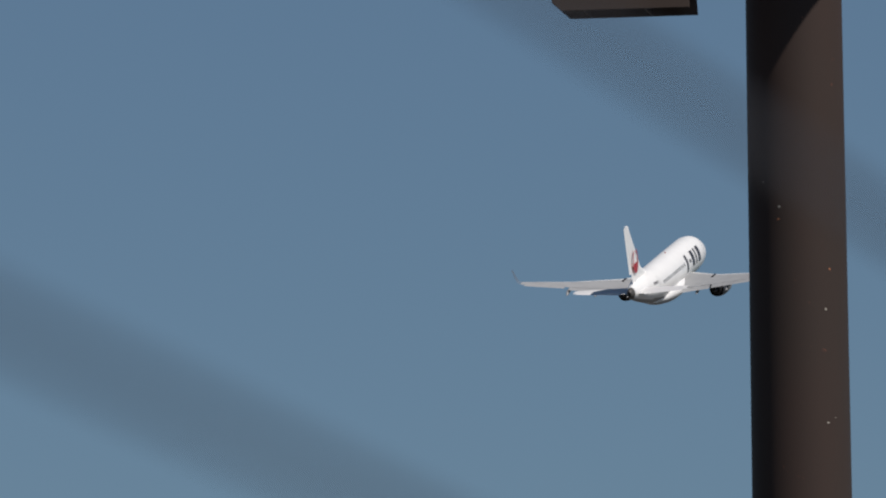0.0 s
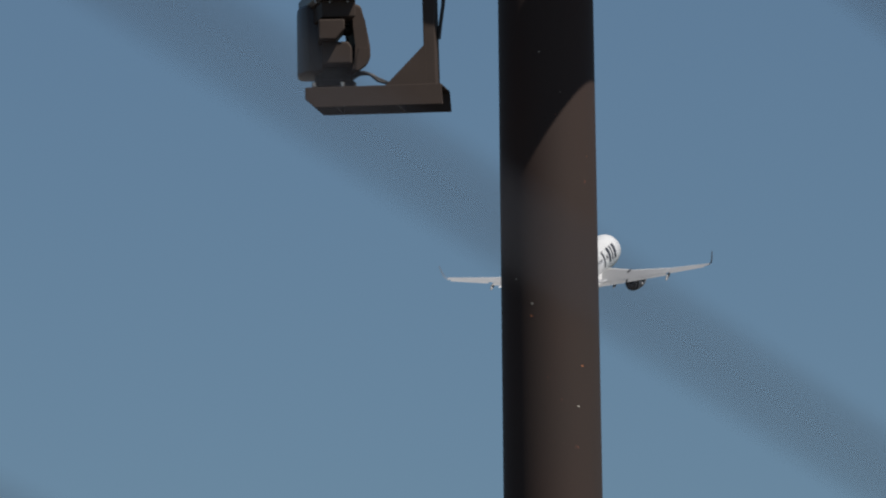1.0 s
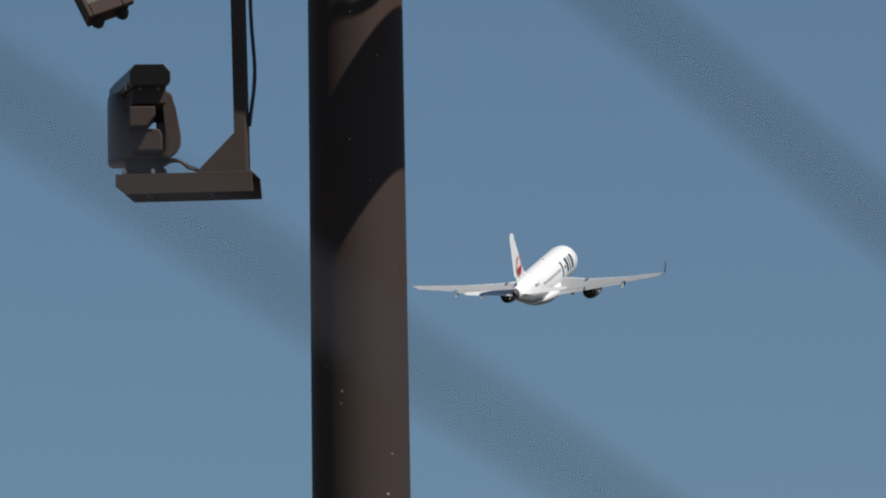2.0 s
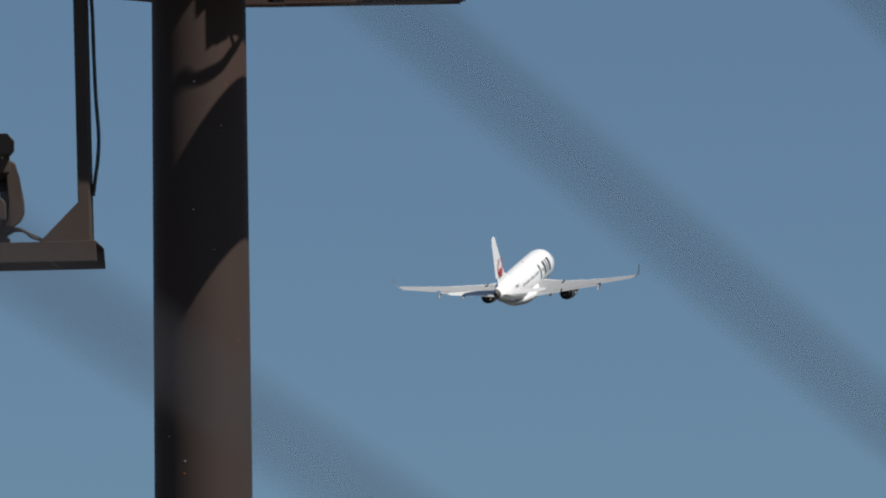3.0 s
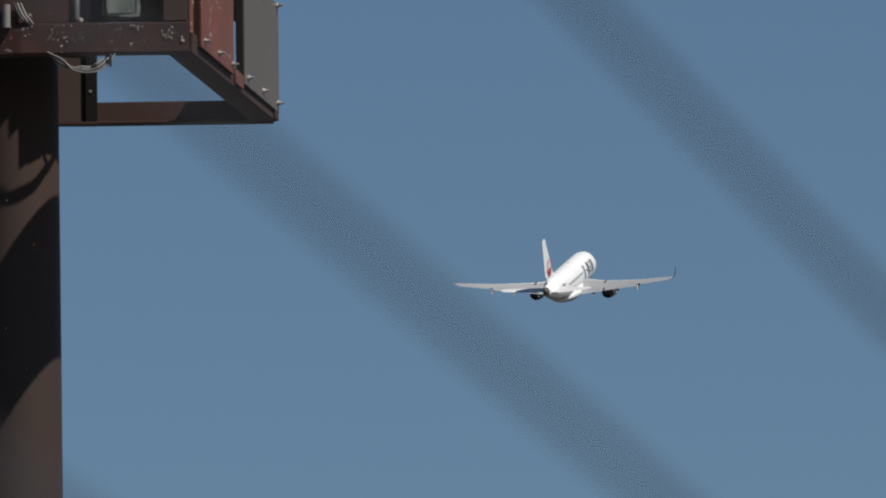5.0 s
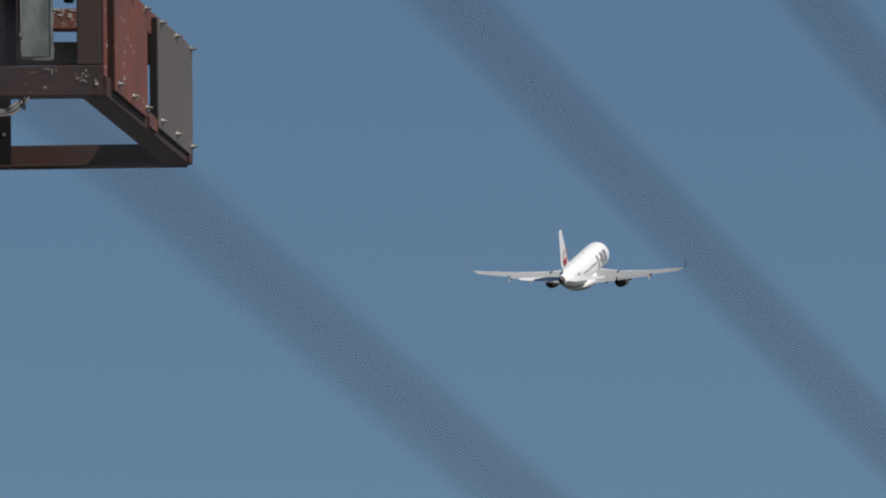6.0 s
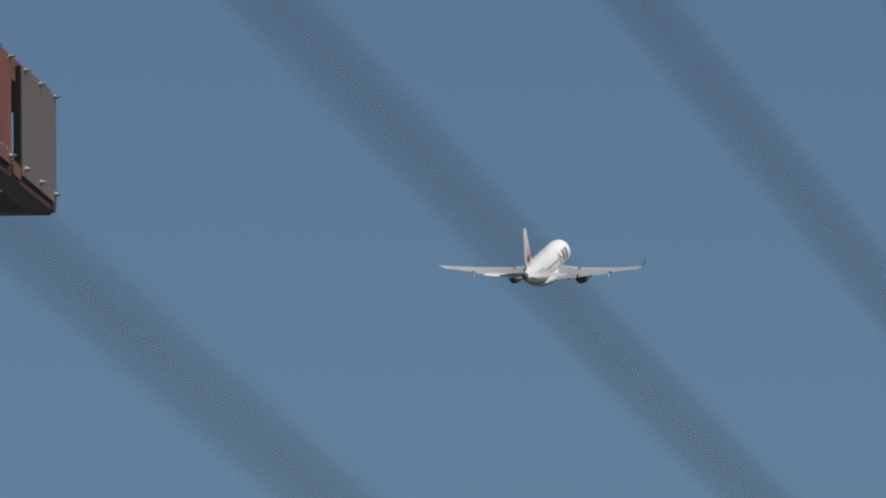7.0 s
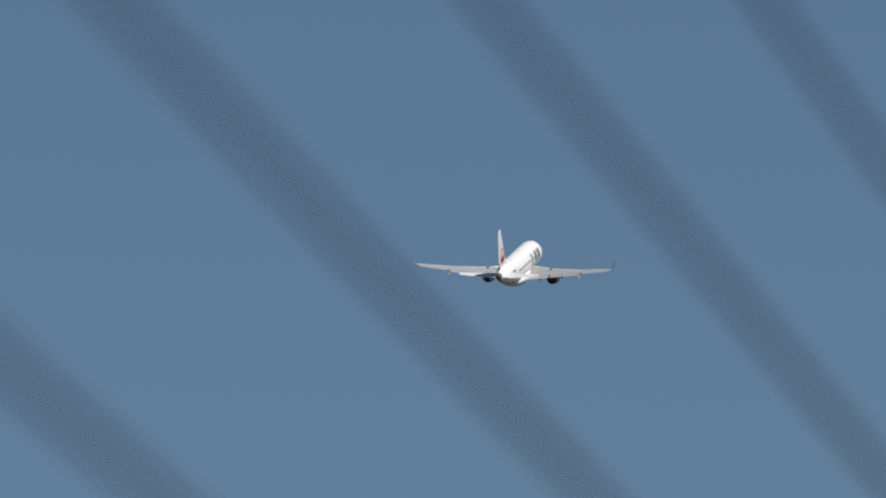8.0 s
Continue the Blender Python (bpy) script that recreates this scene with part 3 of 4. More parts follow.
def ptz_camera():
    """The hanging bracket arm and the pan and tilt unit on its box."""
    Y = 63.40
    arm = thing("camera_bracket", "brown steel bracket hanging under the platform with a box tray", "bracket", MAST + Vector((0.055, 0, -0.019)))
    bm = bmesh.new()
    add_prism(bm, [(-0.738, 20.2), (-0.672, 20.2), (-0.703, 22.2), (-0.769, 22.2)], (1, 0, 0), (0, 0, 1), (0.022, 0.08, 0), local(0, Y, 0), 0.005)
    part("arm", bm, HOUSING, arm, "square brown steel hanger")
    bm = bmesh.new()
    add_prism(bm, [(-0.728, 20.468), (-0.728, 20.232), (-0.955, 20.232)], (1, 0, 0), (0, 0, 1), (0, 0.012, 0), local(0, Y - 0.004, 0), 0.001)
    part("gusset", bm, HOUSING, arm, "triangular gusset plate")
    rim = [(-1.405, 20.155), (-1.352, 20.108), (-0.636, 20.118), (-0.645, 20.235), (-1.405, 20.222)]
    back = Vector((0.045, 0.26, 0))
    bm = bmesh.new()
    add_prism(bm, rim, (1, 0, 0), (0, 0, 1), back * 0.04, local(0, Y - 0.02, 0), 0.003)
    tray = part("tray", bm, HOUSING, arm, "open box tray with cut corner")
    bm = bmesh.new()
    add_prism(bm, rim, (1, 0, 0), (0, 0, 1), back * 0.04, local(0, Y - 0.02, 0) + back, 0.003)
    part("tray_back", bm, HOUSING, tray)
    bm = bmesh.new()
    add_prism(bm, [(-1.403, 20.212), (-0.644, 20.226), (-0.645, 20.236), (-1.403, 20.223)], (1, 0, 0), (0, 0, 1), back * 0.955, local(0, Y - 0.02, 0) + back * 0.042, 0.002)
    part("tray_top", bm, HOUSING, tray)
    for x0 in (-1.25, -0.9):
        bm = bmesh.new()
        add_prism(bm, [(x0, 20.12), (x0 + 0.012, 20.12), (x0 + 0.012, 20.21), (x0, 20.21)], (1, 0, 0), (0, 0, 1), back * 0.95, local(0, Y - 0.02, 0) + back * 0.045, 0)
        part("tray_rib", bm, DARK, tray)
    bm = bmesh.new()
    pts = [(-0.690, Y + 0.06, 22.05), (-0.684, Y + 0.05, 21.85), (-0.655, Y + 0.04, 21.6), (-0.645, Y + 0.04, 21.3), (-0.636, Y + 0.04, 21.06), (-0.622, Y + 0.04, 20.85), (-0.626, Y + 0.04, 20.72), (-0.642, Y + 0.05, 20.6), (-0.655, Y + 0.06, 20.5)]
    add_tube(bm, spline([local(*p) for p in pts], 6), 0.011, 10)
    part("cable", bm, RUBBER, arm, "black cable beside the hanger", True)

    u = thing("pan_tilt_camera", "brown pan and tilt camera with yoke on a hanging tray", "security camera", MAST)
    Yc = 63.5
    front = local(0, Yc, 0)

    def slab(bm, outline, y, way, bevel):
        add_prism(bm, outline, (1, 0, 0), (0, 0, 1), way, front + Vector((0, y, 0.1845 * (y + 0.12))), bevel)

    # stepped pan base; the fork's shadow on it is put into its dark colour
    bm = bmesh.new()
    add_tube(bm, [local(-1.19, Yc + 0.07, z + 0.018) for z in (20.208, 20.24, 20.245, 20.30, 20.305, 20.35)], [0.125, 0.125, 0.110, 0.110, 0.100, 0.100], 24)
    part("turntable", bm, DARK, u, "stepped pan base, darkened for the fork's shadow", True)
    for x in (-1.30, -1.14):
        bm = bmesh.new()
        add_tube(bm, [local(x, Yc - 0.11, 20.208), local(x, Yc - 0.11, 20.232)], 0.012, 6)
        part("bolt", bm, STEEL, u)
    # fork: the base block between the arms
    bm = bmesh.new()
    slab(bm, [(-1.255, 20.335), (-1.085, 20.335), (-1.085, 20.43), (-1.105, 20.462), (-1.255, 20.462)], -0.13, (0, 0.22, 0), 0.010)
    part("yoke", bm, HOUSING, u, "brown fork block")
    # left housing: broad, with a wide chamfer along its outer edge
    bm = bmesh.new()
    rings = []
    for z, k in ((20.283, 0.8), (20.297, 1.0), (20.62, 1.0), (20.66, 0.96), (20.672, 0.82)):
        lean = (20.672 - z) * 0.035
        cx, cy = -1.322, Yc + 0.115
        o = [(-0.075, 0.02), (-0.071, -0.04), (-0.022 + lean, -0.142), (-0.012 + lean, -0.15), (0.068, -0.15), (0.080, -0.138), (0.080, 0.14), (0.060, 0.16), (-0.055, 0.16), (-0.073, 0.14)]
        rings.append([local(cx + dx * k, cy + dy * k, z + 0.018) for dx, dy in o])
    add_loft(bm, rings)
    part("side_arm", bm, HOUSING_SHEEN, u, "broad side housing with a wide chamfer", True)
    # right arm: a bent strap that narrows upwards
    bm = bmesh.new()
    slab(bm, [(-1.085, 20.665), (-1.058, 20.676), (-1.030, 20.664), (-1.010, 20.58), (-0.980, 20.44), (-0.978, 20.37), (-1.000, 20.325), (-1.050, 20.287), (-1.09, 20.30), (-1.068, 20.36), (-1.052, 20.44), (-1.078, 20.56)], -0.115, (-0.05, 0.20, 0), 0.014)
    arm_2 = part("side_arm", bm, HOUSING, u, "bent side arm tapering upwards")
    bm = bmesh.new()
    slab(bm, [(-1.064, 20.30), (-1.046, 20.298), (-1.004, 20.332), (-0.986, 20.372), (-0.988, 20.425), (-1.046, 20.425), (-1.062, 20.36)], -0.1195, (0, 0.004, 0), 0.0015)
    part("arm_cover", bm, HOUSING, arm_2, "thin cover at the arm's foot")
    # tilt block with a cut corner, carrying the head
    bm = bmesh.new()
    slab(bm, [(-1.268, 20.475), (-1.175, 20.475), (-1.122, 20.535), (-1.122, 20.59), (-1.268, 20.59)], -0.215, (-0.01, 0.20, 0), 0.008)
    part("tilt_block", bm, HOUSING, u, "tilt block with a cut corner")
    bm = bmesh.new()
    add_tube(bm, [local(-1.27, Yc + 0.0, 20.55), local(-1.05, Yc + 0.0, 20.55)], 0.035, 16)
    part("axle", bm, DARK, u, "", True)
    # head: a lens box under a hood, both turned a little
    back = Vector((-0.125, 0.40, -0.035))
    bm = bmesh.new()
    slab(bm, [(-1.248, 20.602), (-1.06, 20.602), (-1.06, 20.70), (-1.248, 20.70)], -0.195, back * 0.55, 0.006)
    head = part("head", bm, HOUSING, u, "brown camera housing")
    hood = [(-1.262, 20.732), (-1.262, 20.79), (-1.232, 20.828), (-1.072, 20.828), (-1.034, 20.785), (-1.034, 20.728), (-1.048, 20.707), (-1.246, 20.707)]
    bm = bmesh.new()
    slab(bm, hood, -0.25, back, 0.004)
    shade = part("hood", bm, HOUSING_SHEEN, u, "eight sided sun hood")
    # black sheet stands in for the platform's shadow on the hood front
    bm = bmesh.new()
    cx, cz = -1.148, 20.768
    slab(bm, [(cx + (x - cx) * 0.97, cz + (z - cz) * 0.96) for x, z in hood], -0.256, (0, 0.0055, 0), 0.002)
    part("window", bm, SHADE_BLACK, shade, "black sheet for the shaded hood front")
    for x, z in ((-1.205, 20.686), (-1.105, 20.686)):
        bm = bmesh.new()
        c = local(x, Yc - 0.195, z - 0.0138)
        add_tube(bm, [c, c + Vector((0, -0.008, 0))], 0.006, 8)
        part("screw", bm, STEEL, head)
    # a small connector beside the lens box
    for x, z0, z1 in ((-1.284, 20.672, 20.704), (-1.264, 20.674, 20.694)):
        bm = bmesh.new()
        add_tube(bm, [local(x, Yc - 0.17, z0), local(x, Yc - 0.17, z1)], 0.007, 8)
        part("connector", bm, STEEL, head, "pale metal connector", True)
    for o in (0.0, 0.012):
        bm = bmesh.new()
        pts = [(-1.09, Yc - 0.03, 20.262 + o), (-1.04, Yc - 0.10, 20.276 + o), (-0.985, Yc - 0.12, 20.272), (-0.945, Yc - 0.11, 20.252 - o), (-0.90, Yc - 0.08, 20.236 - o * 0.5), (-0.86, Yc - 0.02, 20.225)]
        add_tube(bm, spline([local(*p) for p in pts], 6), 0.009, 8)
        part("cable", bm, RUBBER, u, "black cable on the tray", True)


def hanging_floodlight():
    """A tilted floodlight under the round side of the platform."""
    u = thing("floodlight", "dark brown tilted floodlight hanging from the platform", "floodlight", MAST)
    at = local(-1.43, 63.25, 21.275)
    tilt = Matrix.Translation(at) @ pose(0, 0, 0, 0, -22, 0) @ pose(0, 0, 0, -12, 0, 14)
    bm = bmesh.new()
    add_box(bm, (-0.15, -0.05, -0.20), (0.10, 0.10, 0.28), 0.012, tilt)
    part("body", bm, BROWN_RUST, u, "dark brown metal housing")
    bm = bmesh.new()
    add_box(bm, (-0.165, -0.075, -0.215), (-0.14, -0.03, 0.29), 0.006, tilt)
    add_box(bm, (0.045, -0.075, -0.215), (0.112, -0.03, 0.29), 0.006, tilt)
    add_box(bm, (-0.139, -0.075, -0.215), (0.044, -0.03, -0.135), 0.006, tilt)
    part("bezel", bm, BROWN_RUST, u, "rusty brown bezel")
    bm = bmesh.new()
    add_box(bm, (-0.138, -0.062, -0.134), (0.044, -0.052, 0.28), 0.003, tilt)
    part("glass", bm, LENS, u, "dusty front glass")
    for dx in (-0.10, 0.05):
        bm = bmesh.new()
        c = tilt @ Vector((dx, 0.03, -0.21))
        d = (tilt.to_3x3() @ Vector((0, 0, -1))).normalized()
        add_tube(bm, [c, c + d * 0.02, c + d * 0.04], [0.04, 0.036, 0.018], 16)
        part("latch", bm, DARK, u, "", True)
    bm = bmesh.new()
    add_tube(bm, [tilt @ Vector((0.10, 0.03, 0.05)), tilt @ Vector((0.18, 0.03, 0.06))], [0.05, 0.045], 16)
    part("pivot", bm, DARK, u, "", True)
    bm = bmesh.new()
    add_beam(bm, tilt @ Vector((0.17, 0.04, 0.06)), local(-0.98, 63.55, 21.9), 0.05, 0.05, 0.006)
    add_beam(bm, local(-0.98, 63.55, 21.9), local(-0.80, 63.6, 21.95), 0.05, 0.05, 0.006)
    part("bracket", bm, DARK, u)


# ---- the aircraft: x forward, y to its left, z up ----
def shade_below(ob):
    """Grey on the faces that look down: the underside's shade put into the colour."""
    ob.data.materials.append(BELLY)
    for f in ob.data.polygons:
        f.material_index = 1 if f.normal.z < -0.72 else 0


def airliner():
    a = thing("airliner", "white twin-engined regional jet airliner climbing with flaps down", "aircraft")
    secs = [(14.95, 0.06, 0.06, -0.55), (14.7, 0.36, 0.34, -0.53), (14.2, 0.66, 0.62, -0.46), (13.4, 0.98, 0.98, -0.32), (12.4, 1.25, 1.30, -0.15), (11.2, 1.43, 1.55, -0.04), (9.8, 1.5, 1.66, 0), (6, 1.505, 1.675, 0), (2, 1.505, 1.675, 0), (-2, 1.505, 1.675, 0), (-4.5, 1.505, 1.66, 0), (-7, 1.40, 1.52, 0.12), (-9, 1.20, 1.32, 0.25), (-11, 0.93, 1.06, 0.42), (-12.8, 0.64, 0.80, 0.57), (-13.9, 0.45, 0.60, 0.67), (-14.3, 0.38, 0.51, 0.70)]
    n = 40
    bm = bmesh.new()
    add_loft(bm, [[(x, ry * math.cos(k * math.tau / n), zc + rz * math.sin(k * math.tau / n)) for k in range(n)] for x, ry, rz, zc in secs])
    body = part("fuselage", bm, WHITE, a, "glossy white fuselage, underside greyed for shade", True)
    shade_below(body)
    bm = bmesh.new()
    add_loft(bm, [[(x, r * math.cos(k * math.tau / 24), 0.70 + 0.06 * (-14.3 - x) + r * 1.36 * math.sin(k * math.tau / 24)) for k in range(24)] for x, r in ((-14.302, 0.375), (-14.6, 0.32), (-14.95, 0.23), (-15.1, 0.16), (-14.9, 0.12))])
    part("tail_cone", bm, CONE, a, "dark metal exhaust cone", True)
    bm = bmesh.new()
    bl = [(6.2, 0.2, 0.1, -1.5), (5.2, 1.25, 0.55, -1.42), (3.5, 1.62, 0.80, -1.34), (0, 1.74, 0.95, -1.3), (-2.5, 1.66, 0.92, -1.3), (-4.8, 1.25, 0.62, -1.34), (-6.5, 0.2, 0.1, -1.5)]
    add_loft(bm, [[(x, ry * math.cos(k * math.tau / 28), zc + rz * math.sin(k * math.tau / 28)) for k in range(28)] for x, ry, rz, zc in bl])
    shade_below(part("wing_fairing", bm, WHITE, a, "white belly fairing, underside greyed for shade", True))

    def foil(le, te, y, z, thick, droop=0.0):
        """A wing section: leading and trailing edge at y, thickness in metres."""
        c = le - te
        up = [(0, 0), (0.015, 0.25), (0.06, 0.42), (0.18, 0.52), (0.35, 0.52), (0.6, 0.36), (0.85, 0.14), (1, 0.02)]
        dn = [(0.85, -0.12), (0.6, -0.30), (0.35, -0.46), (0.18, -0.46), (0.06, -0.34), (0.015, -0.2)]
        return [(le - u * c, y, z + v * thick - droop * u * u) for u, v in up + dn]

    for side in (1, -1):
        bm = bmesh.new()
        secs2 = [(4.9, -0.9, 0.9, -1.28, 0.66), (4.6, -0.95, 1.45, -1.25, 0.62), (2.3, -1.05, 4.3, -0.98, 0.42), (0.1, -1.9, 8.3, -0.47, 0.26), (-1.5, -2.65, 12.0, 0.07, 0.14), (-1.7, -2.75, 12.4, 0.14, 0.12)]
        # the wing is set at an angle that washes out towards the tip
        twist = lambda ring, te, y: [(x, yy, zz + max(0.0, x - te) * float(np.interp(y, [0.9, 4.3, 12.4], [0.055, 0.045, 0.0]))) for x, yy, zz in ring]
        add_loft(bm, [twist(foil(le, te, side * y, z, th), te, y) for le, te, y, z, th in secs2])
        w = part("wing", bm, WING_GREY, a, "light grey swept wing", True)
        bm = bmesh.new()
        add_loft(bm, [[(x + 0.012, y, z) if i < 3 or i > 11 else (x - 0.03, y, z) for i, (x, y, z) in enumerate(twist(foil(le + 0.06, le - 0.32, side * y, z - 0.01, th * 0.9), te, y))] for le, te, y, z, th in secs2[1:]])
        part("slat", bm, WHITE, w, "extended bare slat", True)
        bm = bmesh.new()
        add_box(bm, (1.1, min(side * 3.92, side * 4.12), -0.90), (2.45, max(side * 3.92, side * 4.12), -0.60), 0.03)
        part("slat_gap", bm, ENGINE_DARK, w, "dark gap in the leading edge")
        # drooped flaps behind the wing
        for y0, y1, d in ((1.65, 4.2, 0.2), (4.4, 8.2, 0.17)):
            bm = bmesh.new()
            rr = []
            for y in (y0, y1):
                te = float(np.interp(y, [1.45, 4.3, 8.3], [-0.95, -1.05, -1.9]))
                z = float(np.interp(y, [1.45, 4.3, 8.3], [-1.25, -0.99, -0.48]))
                ch = float(np.interp(y, [1.5, 8.3], [1.05, 0.7]))
                rr.append([(x, yy, zz - (te + 0.15 - x) * d) for x, yy, zz in foil(te + 0.15, te + 0.15 - ch, side * y, z - 0.05, 0.14)])
            add_loft(bm, rr)
            part("flap", bm, WING_GREY, w, "lowered light grey flap", True)
        bm = bmesh.new()
        add_loft(bm, [foil(te + 0.03, te - 0.42, side * y, z, 0.06, 0.05) for te, y, z in ((-1.98, 8.6, -0.43), (-2.66, 12.0, 0.07))])
        part("aileron", bm, WING_GREY, w, "", True)
        for y in (3.1, 5.9, 8.3):
            te = float(np.interp(y, [1.45, 4.3, 8.3], [-0.95, -1.05, -1.9]))
            z = float(np.interp(y, [1.45, 4.3, 8.3], [-1.3, -1.1, -0.6]))
            bm = bmesh.new()
            add_tube(bm, [(te + 1.3, side * y, z - 0.02), (te + 0.7, side * y, z - 0.14), (te - 0.1, side * y, z - 0.22), (te - 0.6, side * y, z - 0.36), (te - 0.95, side * y, z - 0.46)], [0.03, 0.13, 0.16, 0.12, 0.03], 12)
            part("flap_fairing", bm, WING_GREY, w, "", True)
        bm = bmesh.new()
        wl_secs = [(-1.72, -2.76, 12.41, 0.15, 0.1), (-2.0, -2.95, 12.62, 0.32, 0.08), (-2.4, -3.2, 12.78, 0.8, 0.06), (-2.95, -3.5, 12.92, 1.5, 0.04)]
        rr = []
        for i, (le, te, y, z, th) in enumerate(wl_secs):
            up = min(1.0, i / 2)
            rr.append([(x, side * (y - (zz - z) * up), z + (zz - z) * (1 - up)) for x, yy, zz in foil(le, te, side * y, z, th)])
        add_loft(bm, rr)
        tip = part("winglet", bm, WINGLET, w, "raked winglet, dark blue outside and pale grey inside", True)
        tip.data.materials.append(WINGLET_PALE)
        for f in tip.data.polygons:
            f.material_index = 1 if f.normal.y * side < 0 else 0
        # engine
        ey, ez = side * 4.12, -1.93
        bm = bmesh.new()
        prof = [(3.45, 0.80), (3.8, 0.815), (4.9, 0.80), (5.5, 0.73), (5.72, 0.66), (5.6, 0.61), (5.2, 0.59), (4.6, 0.60)]
        add_loft(bm, [[(x, ey + r * math.cos(k * math.tau / 32), ez + r * math.sin(k * math.tau / 32)) for k in range(32)] for x, r in prof], False)
        e = part("engine", bm, BELLY, a, "grey engine nacelle under the wing", True)
        bm = bmesh.new()
        prof = [(2.5, 0.61), (2.1, 0.60), (2.08, 0.65), (2.8, 0.755), (3.446, 0.797)]
        add_loft(bm, [[(x, ey + r * math.cos(k * math.tau / 32), ez + r * math.sin(k * math.tau / 32)) for k in range(32)] for x, r in prof], False)
        part("rear_cowl", bm, COWL_DARK, e, "dark rear cowl", True)
        bm = bmesh.new()
        add_tube(bm, [(2.5, ey, ez), (2.45, ey, ez)], 0.66, 28)
        part("bypass_duct", bm, ENGINE_DARK, e)
        bm = bmesh.new()
        add_loft(bm, [[(x, ey + r * math.cos(k * math.tau / 24), ez + r * math.sin(k * math.tau / 24)) for k in range(24)] for x, r in ((2.6, 0.5), (2.3, 0.48), (2.0, 0.45), (1.62, 0.38), (1.6, 0.32), (2.0, 0.30))], True)
        part("core_nozzle", bm, ENGINE_DARK, e, "sooty core nozzle", True)
        bm = bmesh.new()
        add_loft(bm, [[(x, ey + r * math.cos(k * math.tau / 20), ez + r * math.sin(k * math.tau / 20)) for k in range(20)] for x, r in ((1.9, 0.26), (1.5, 0.2), (1.15, 0.04))])
        part("exhaust_cone", bm, ENGINE_DARK, e, "", True)
        bm = bmesh.new()
        add_tube(bm, [(4.5, ey, ez), (4.45, ey, ez)], 0.62, 28)
        part("fan", bm, ENGINE_DARK, e)
        bm = bmesh.new()
        add_loft(bm, [[(3.9, ey - 0.05, z), (3.9, ey + 0.05, z), (2.0 - d, ey + 0.17, z), (0.6 - d, ey + 0.03, z), (0.6 - d, ey - 0.03, z), (2.0 - d, ey - 0.17, z)] for z, d in ((-1.35, -0.9), (-1.1, -0.3), (-0.9, 0.3))])
        part("pylon", bm, WING_GREY, a)
        # tailplane
        bm = bmesh.new()
        add_loft(bm, [foil(-10.6, -13.5, side * 0.35, 0.50, 0.36), foil(-11.0, -13.65, side * 1.0, 0.54, 0.32), foil(-13.45, -14.85, side * 4.85, 0.96, 0.12), foil(-13.8, -14.9, side * 5.02, 0.98, 0.06)])
        t = part("tailplane", bm, TAIL_WHITE, a, "off-white horizontal tailplane", True)
        bm = bmesh.new()
        add_loft(bm, [foil(-13.60, -14.2, side * 1.1, 0.54, 0.12), foil(-14.80, -15.15, side * 4.7, 0.94, 0.05)])
        part("elevator", bm, TAIL_WHITE, t, "", True)

    # fin with the plain red disc of its mark
    def fin_ring(le, te, z, th):
        return [(x, v, z) for x, _, v in foil(le, te, 0, 0.0, th)]
    bm = bmesh.new()
    add_loft(bm, [fin_ring(-6.0, -13.2, 1.1, 0.30), fin_ring(-8.2, -13.35, 1.75, 0.36), fin_ring(-9.9, -13.6, 2.3, 0.36), fin_ring(-13.05, -14.7, 5.9, 0.18), fin_ring(-13.4, -14.8, 6.4, 0.15), fin_ring(-13.8, -14.85, 6.55, 0.1)])
    fin = part("fin", bm, WHITE, a, "white swept tail fin", True)
    bm = bmesh.new()
    add_loft(bm, [fin_ring(-13.62, -14.35, 2.3, 0.16), fin_ring(-14.73, -15.1, 5.9, 0.1), fin_ring(-14.86, -15.1, 6.45, 0.06)])
    part("rudder", bm, WHITE, fin, "", True)
    for side in (1, -1):
        bm = bmesh.new()
        rings = []
        c, rad, seg = (-12.3, 3.25), 1.08, 28
        # an open ring with a wing-like lower half, as a plain shape
        for r in (rad, rad * 0.74):
            rings.append([bm.verts.new((c[0] + r * math.cos(k * math.tau / seg), side * 0.205, c[1] + r * math.sin(k * math.tau / seg))) for k in range(seg)])
        for k in range(seg):
            if 5 <= k <= 8:
                continue
            bm.faces.new((rings[0][k], rings[0][(k + 1) % seg], rings[1][(k + 1) % seg], rings[1][k]))
        low = [bm.verts.new((c[0] + 0.79 * math.cos(t), side * 0.206, c[1] - 0.05 + 0.79 * math.sin(t))) for t in np.linspace(math.pi * 1.06, math.pi * 1.94, 14)]
        bm.faces.new(low)
        bmesh.ops.extrude_face_region(bm, geom=bm.faces[:])
        part("tail_mark", bm, RED, fin, "plain red round mark")

    # cabin windows, doors and plain bars on both sides
    def on_side(x, z, side, lift=0.012):
        f = [np.interp(-x, [-s[0] for s in secs], [s[i] for s in secs]) for i in (1, 2, 3)]
        y = f[0] * math.sqrt(max(0.0, 1 - ((z - f[2]) / f[1]) ** 2)) + lift
        return Vector((x, side * y, z))

    def patch(name, x0, x1, z0, z1, side, mat, parent, skew=0.0, label=""):
        bm = bmesh.new()
        nx, nz = 4, 9
        lay = []
        for lift in (0.012, -0.03):
            lay.append([[bm.verts.new(on_side(x0 + (x1 - x0) * i / (nx - 1) - skew * (z0 + (z1 - z0) * j / (nz - 1)), z0 + (z1 - z0) * j / (nz - 1), side, lift)) for i in range(nx)] for j in range(nz)])
        for l in lay:
            for j in range(nz - 1):
                for i in range(nx - 1):
                    bm.faces.new((l[j][i], l[j][i + 1], l[j + 1][i + 1], l[j + 1][i]))
        return part(name, bm, mat, parent, label)

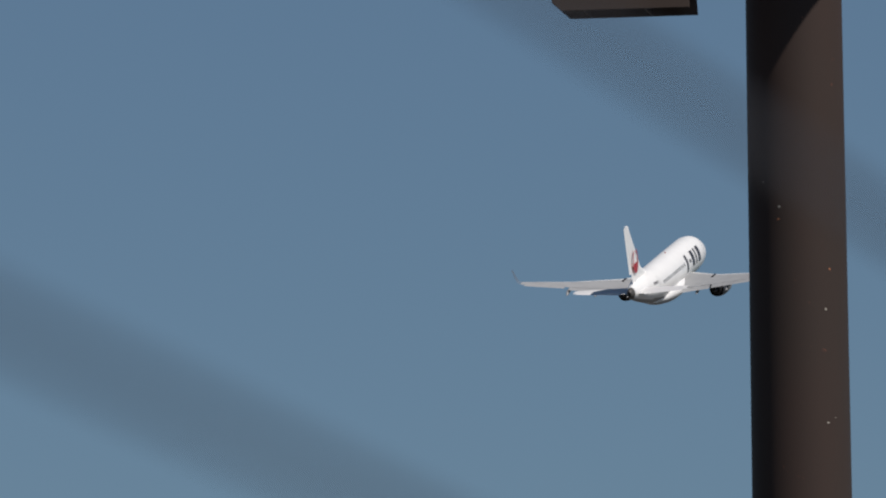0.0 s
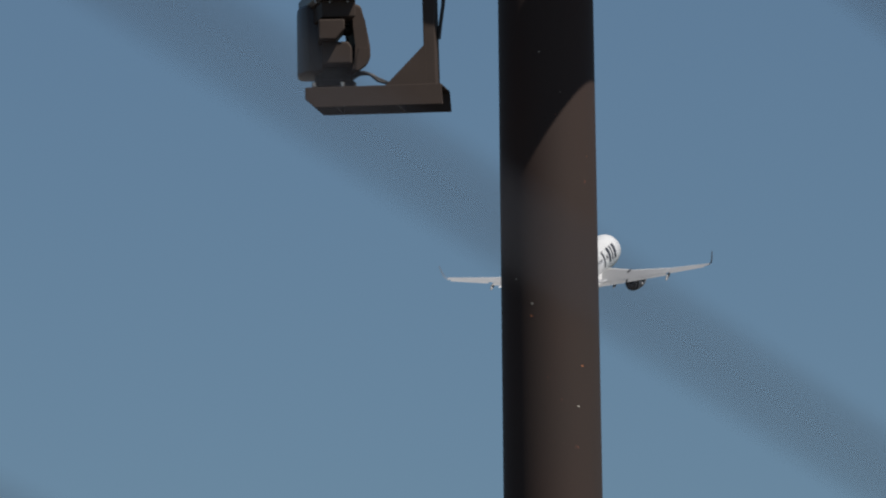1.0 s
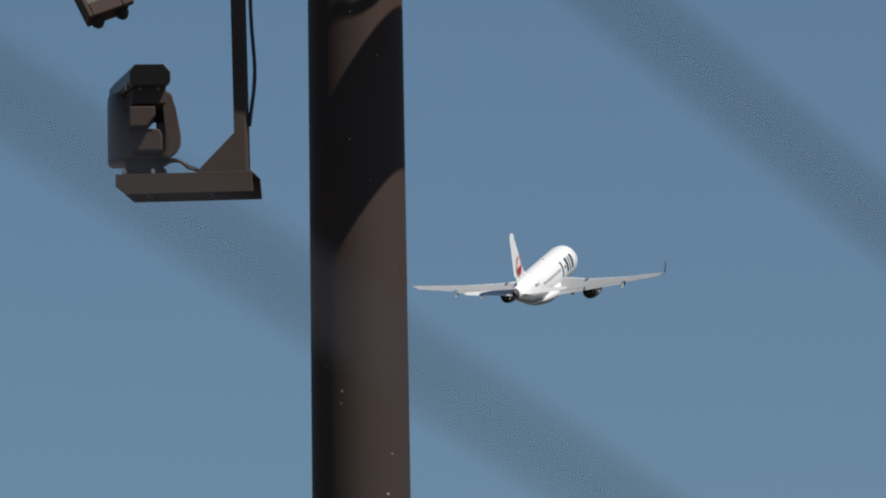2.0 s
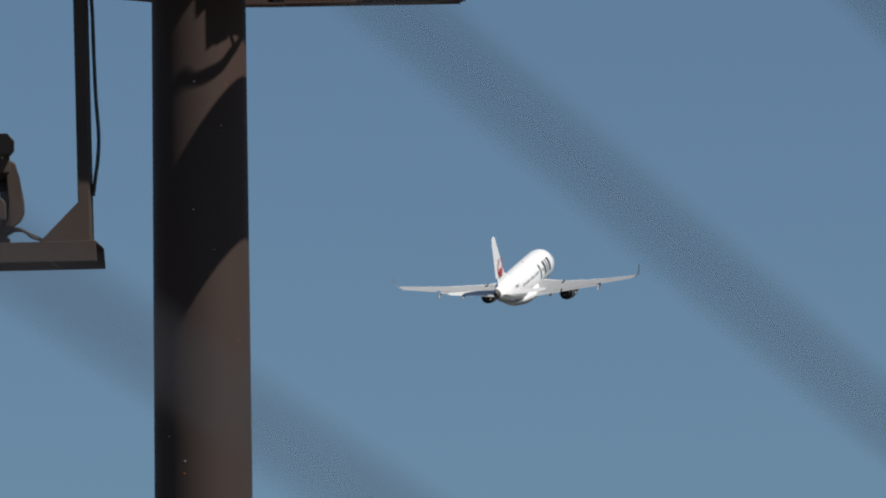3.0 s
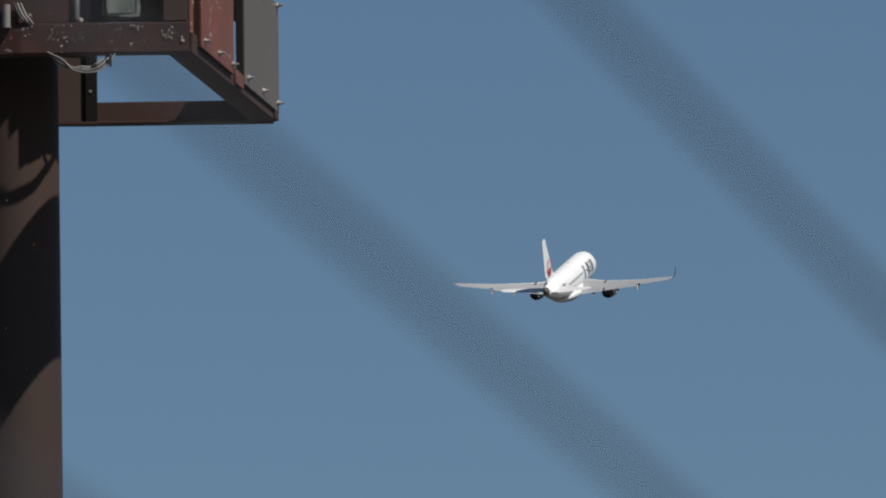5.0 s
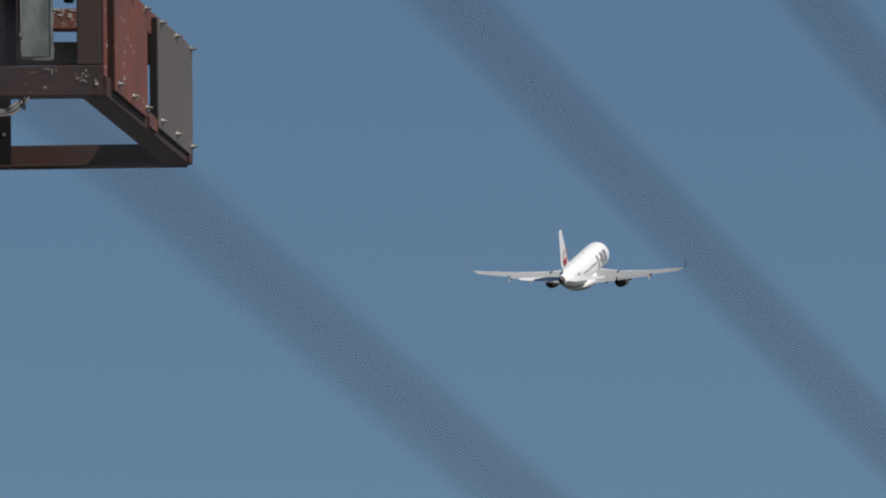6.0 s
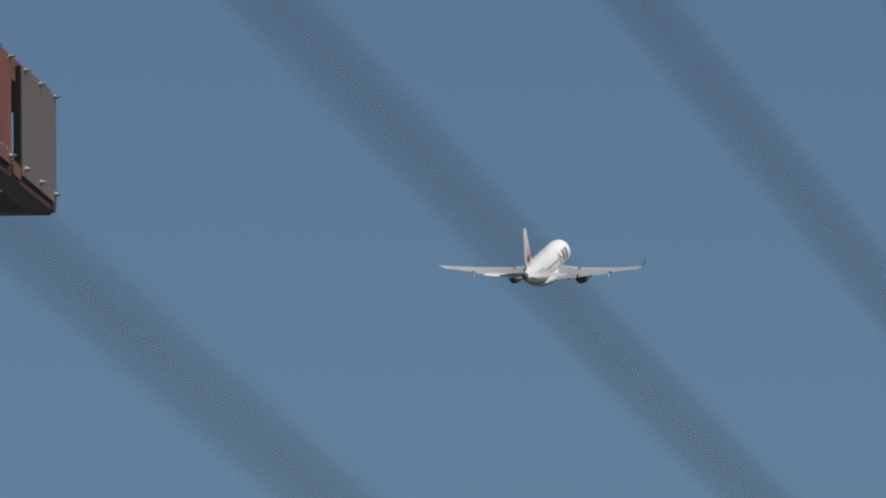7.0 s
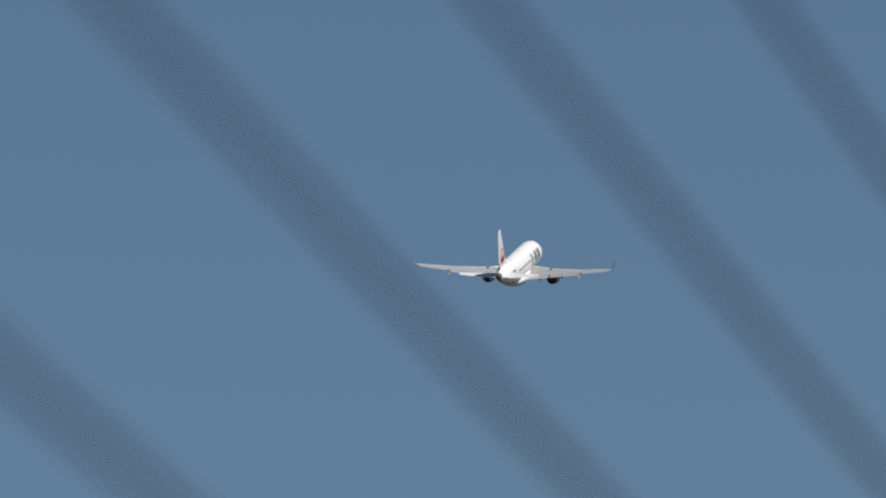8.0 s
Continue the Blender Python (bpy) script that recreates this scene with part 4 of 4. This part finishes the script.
    for side in (1, -1):
        for k in range(15):
            x = 1.9 - k * 0.62
            patch("window", x - 0.12, x + 0.12, 0.27, 0.55, side, WINDOW, body)
        patch("door_outline", 10.7, 10.74, -0.7, 1.15, side, BELLY, body)
        patch("door_outline", 11.45, 11.49, -0.7, 1.15, side, BELLY, body)
        patch("door_outline", -8.0, -7.96, -0.5, 1.1, side, BELLY, body)
        # five plain bars on the forward fuselage
        for k, (w, h0, h1) in enumerate(((0.66, -0.5, 1.05), (0.65, 0.2, 0.5), (0.98, -0.3, 1.05), (0.5, -0.3, 1.05), (0.98, -0.3, 1.05))):
            x = 8.3 - (4 - k) * 1.28 if side < 0 else 8.3 - k * 1.28
            patch("side_bar", x - w / 2, x + w / 2, h0, h1, side, BLACK, body, 0.12, "plain black bar")
        for k in range(4):
            patch("small_bar", -8.6 - k * 0.32, -8.42 - k * 0.32, 0.55, 0.8, side, BLACK, body)
        patch("cockpit_window", 12.9, 13.5, 0.16, 0.52, side, WINDOW, body)
    bm = bmesh.new()
    add_tube(bm, [(1.0, 0, 1.66), (1.0, 0, 1.72), (1.0, 0, 1.77)], [0.07, 0.065, 0.03], 14)
    part("beacon", bm, BEACON, a, "red beacon", True)
    return a


def bird():
    b = thing("bird", "small dark bird flying past the mast", "bird")
    bm = bmesh.new()
    add_tube(bm, [(0.10, 0, 0.01), (0.085, 0, 0.012), (0.06, 0, 0.01), (0.0, 0, 0), (-0.06, 0, 0.0), (-0.12, 0, 0.005)], [0.004, 0.014, 0.018, 0.028, 0.018, 0.008], 10)
    part("body", bm, FEATHER, b, "", True)
    for s in (1, -1):
        bm = bmesh.new()
        add_prism(bm, [(0.05, 0.02), (0.055, 0.08), (0.02, 0.17), (-0.02, 0.12), (-0.035, 0.02)], (1, 0, 0), (0, s * 0.9, 0.4), (0, 0, 0.004), (0, 0, 0.008), 0)
        part("wing", bm, FEATHER, b)
    for o in b.children:
        o.data.transform(Matrix.Scale(0.55, 4))
    return b


ground()
viewing_deck()
wire_fence()
light_mast = mast()
platform(light_mast)
equipment(light_mast)
top_gear()
ptz_camera()
hanging_floodlight()
jet = airliner()
flyer = bird()

# seconds, place of the aircraft in metres, heading, pitch and bank in degrees
FLIGHT = [
    (0, -11.80, 1001.28, 160.60, 11.47, 17.83, -0.17),
    (0.5, -4.38, 1030.41, 169.85, 11.57, 17.87, -0.32),
    (1, 3.12, 1059.20, 178.61, 11.68, 17.92, -0.43),
    (1.5, 10.62, 1087.66, 187.06, 11.79, 17.97, -0.46),
    (2, 18.16, 1115.78, 195.28, 11.91, 18.03, -0.44),
    (2.5, 25.64, 1143.56, 203.48, 12.04, 18.10, -0.36),
    (3, 33.07, 1170.98, 211.59, 12.19, 18.16, -0.23),
    (3.5, 40.45, 1198.07, 219.66, 12.34, 18.25, -0.03),
    (4, 47.81, 1224.83, 227.75, 12.50, 18.34, 0.23),
    (4.5, 55.26, 1251.25, 235.82, 12.67, 18.43, 0.54),
    (5, 62.46, 1277.31, 243.69, 12.85, 18.52, 0.91),
    (5.5, 69.66, 1303.04, 251.56, 13.04, 18.63, 1.34),
    (6, 76.94, 1328.44, 259.49, 13.24, 18.75, 1.84),
    (6.5, 84.48, 1353.49, 267.40, 13.46, 18.87, 2.40),
    (7, 92.01, 1378.19, 275.30, 13.67, 19.00, 3.00),
    (7.5, 99.62, 1402.56, 282.58, 13.91, 19.12, 3.67),
    (8, 107.07, 1426.59, 290.00, 14.14, 19.28, 4.41),
]


def flight_pose(x, y, z, heading, pitch, bank):
    """x axis along the heading, to the right of +y; bank lowers the right wing."""
    return pose(x, y, z, 0, 0, 90 - heading) @ pose(0, 0, 0, 0, -pitch, 0) @ pose(0, 0, 0, bank, 0, 0)


# seconds and place of the bird
BIRD = [(0.0, 4.90, 200.0, 53.42), (8.0, -26.82, 200.0, 15.55)]


def motions():
    walk(jet, [(t, flight_pose(*row)) for t, *row in FLIGHT])
    walk(flyer, [(t, pose(x, y, z, 0, -8, 200)) for t, x, y, z in BIRD])


motions()
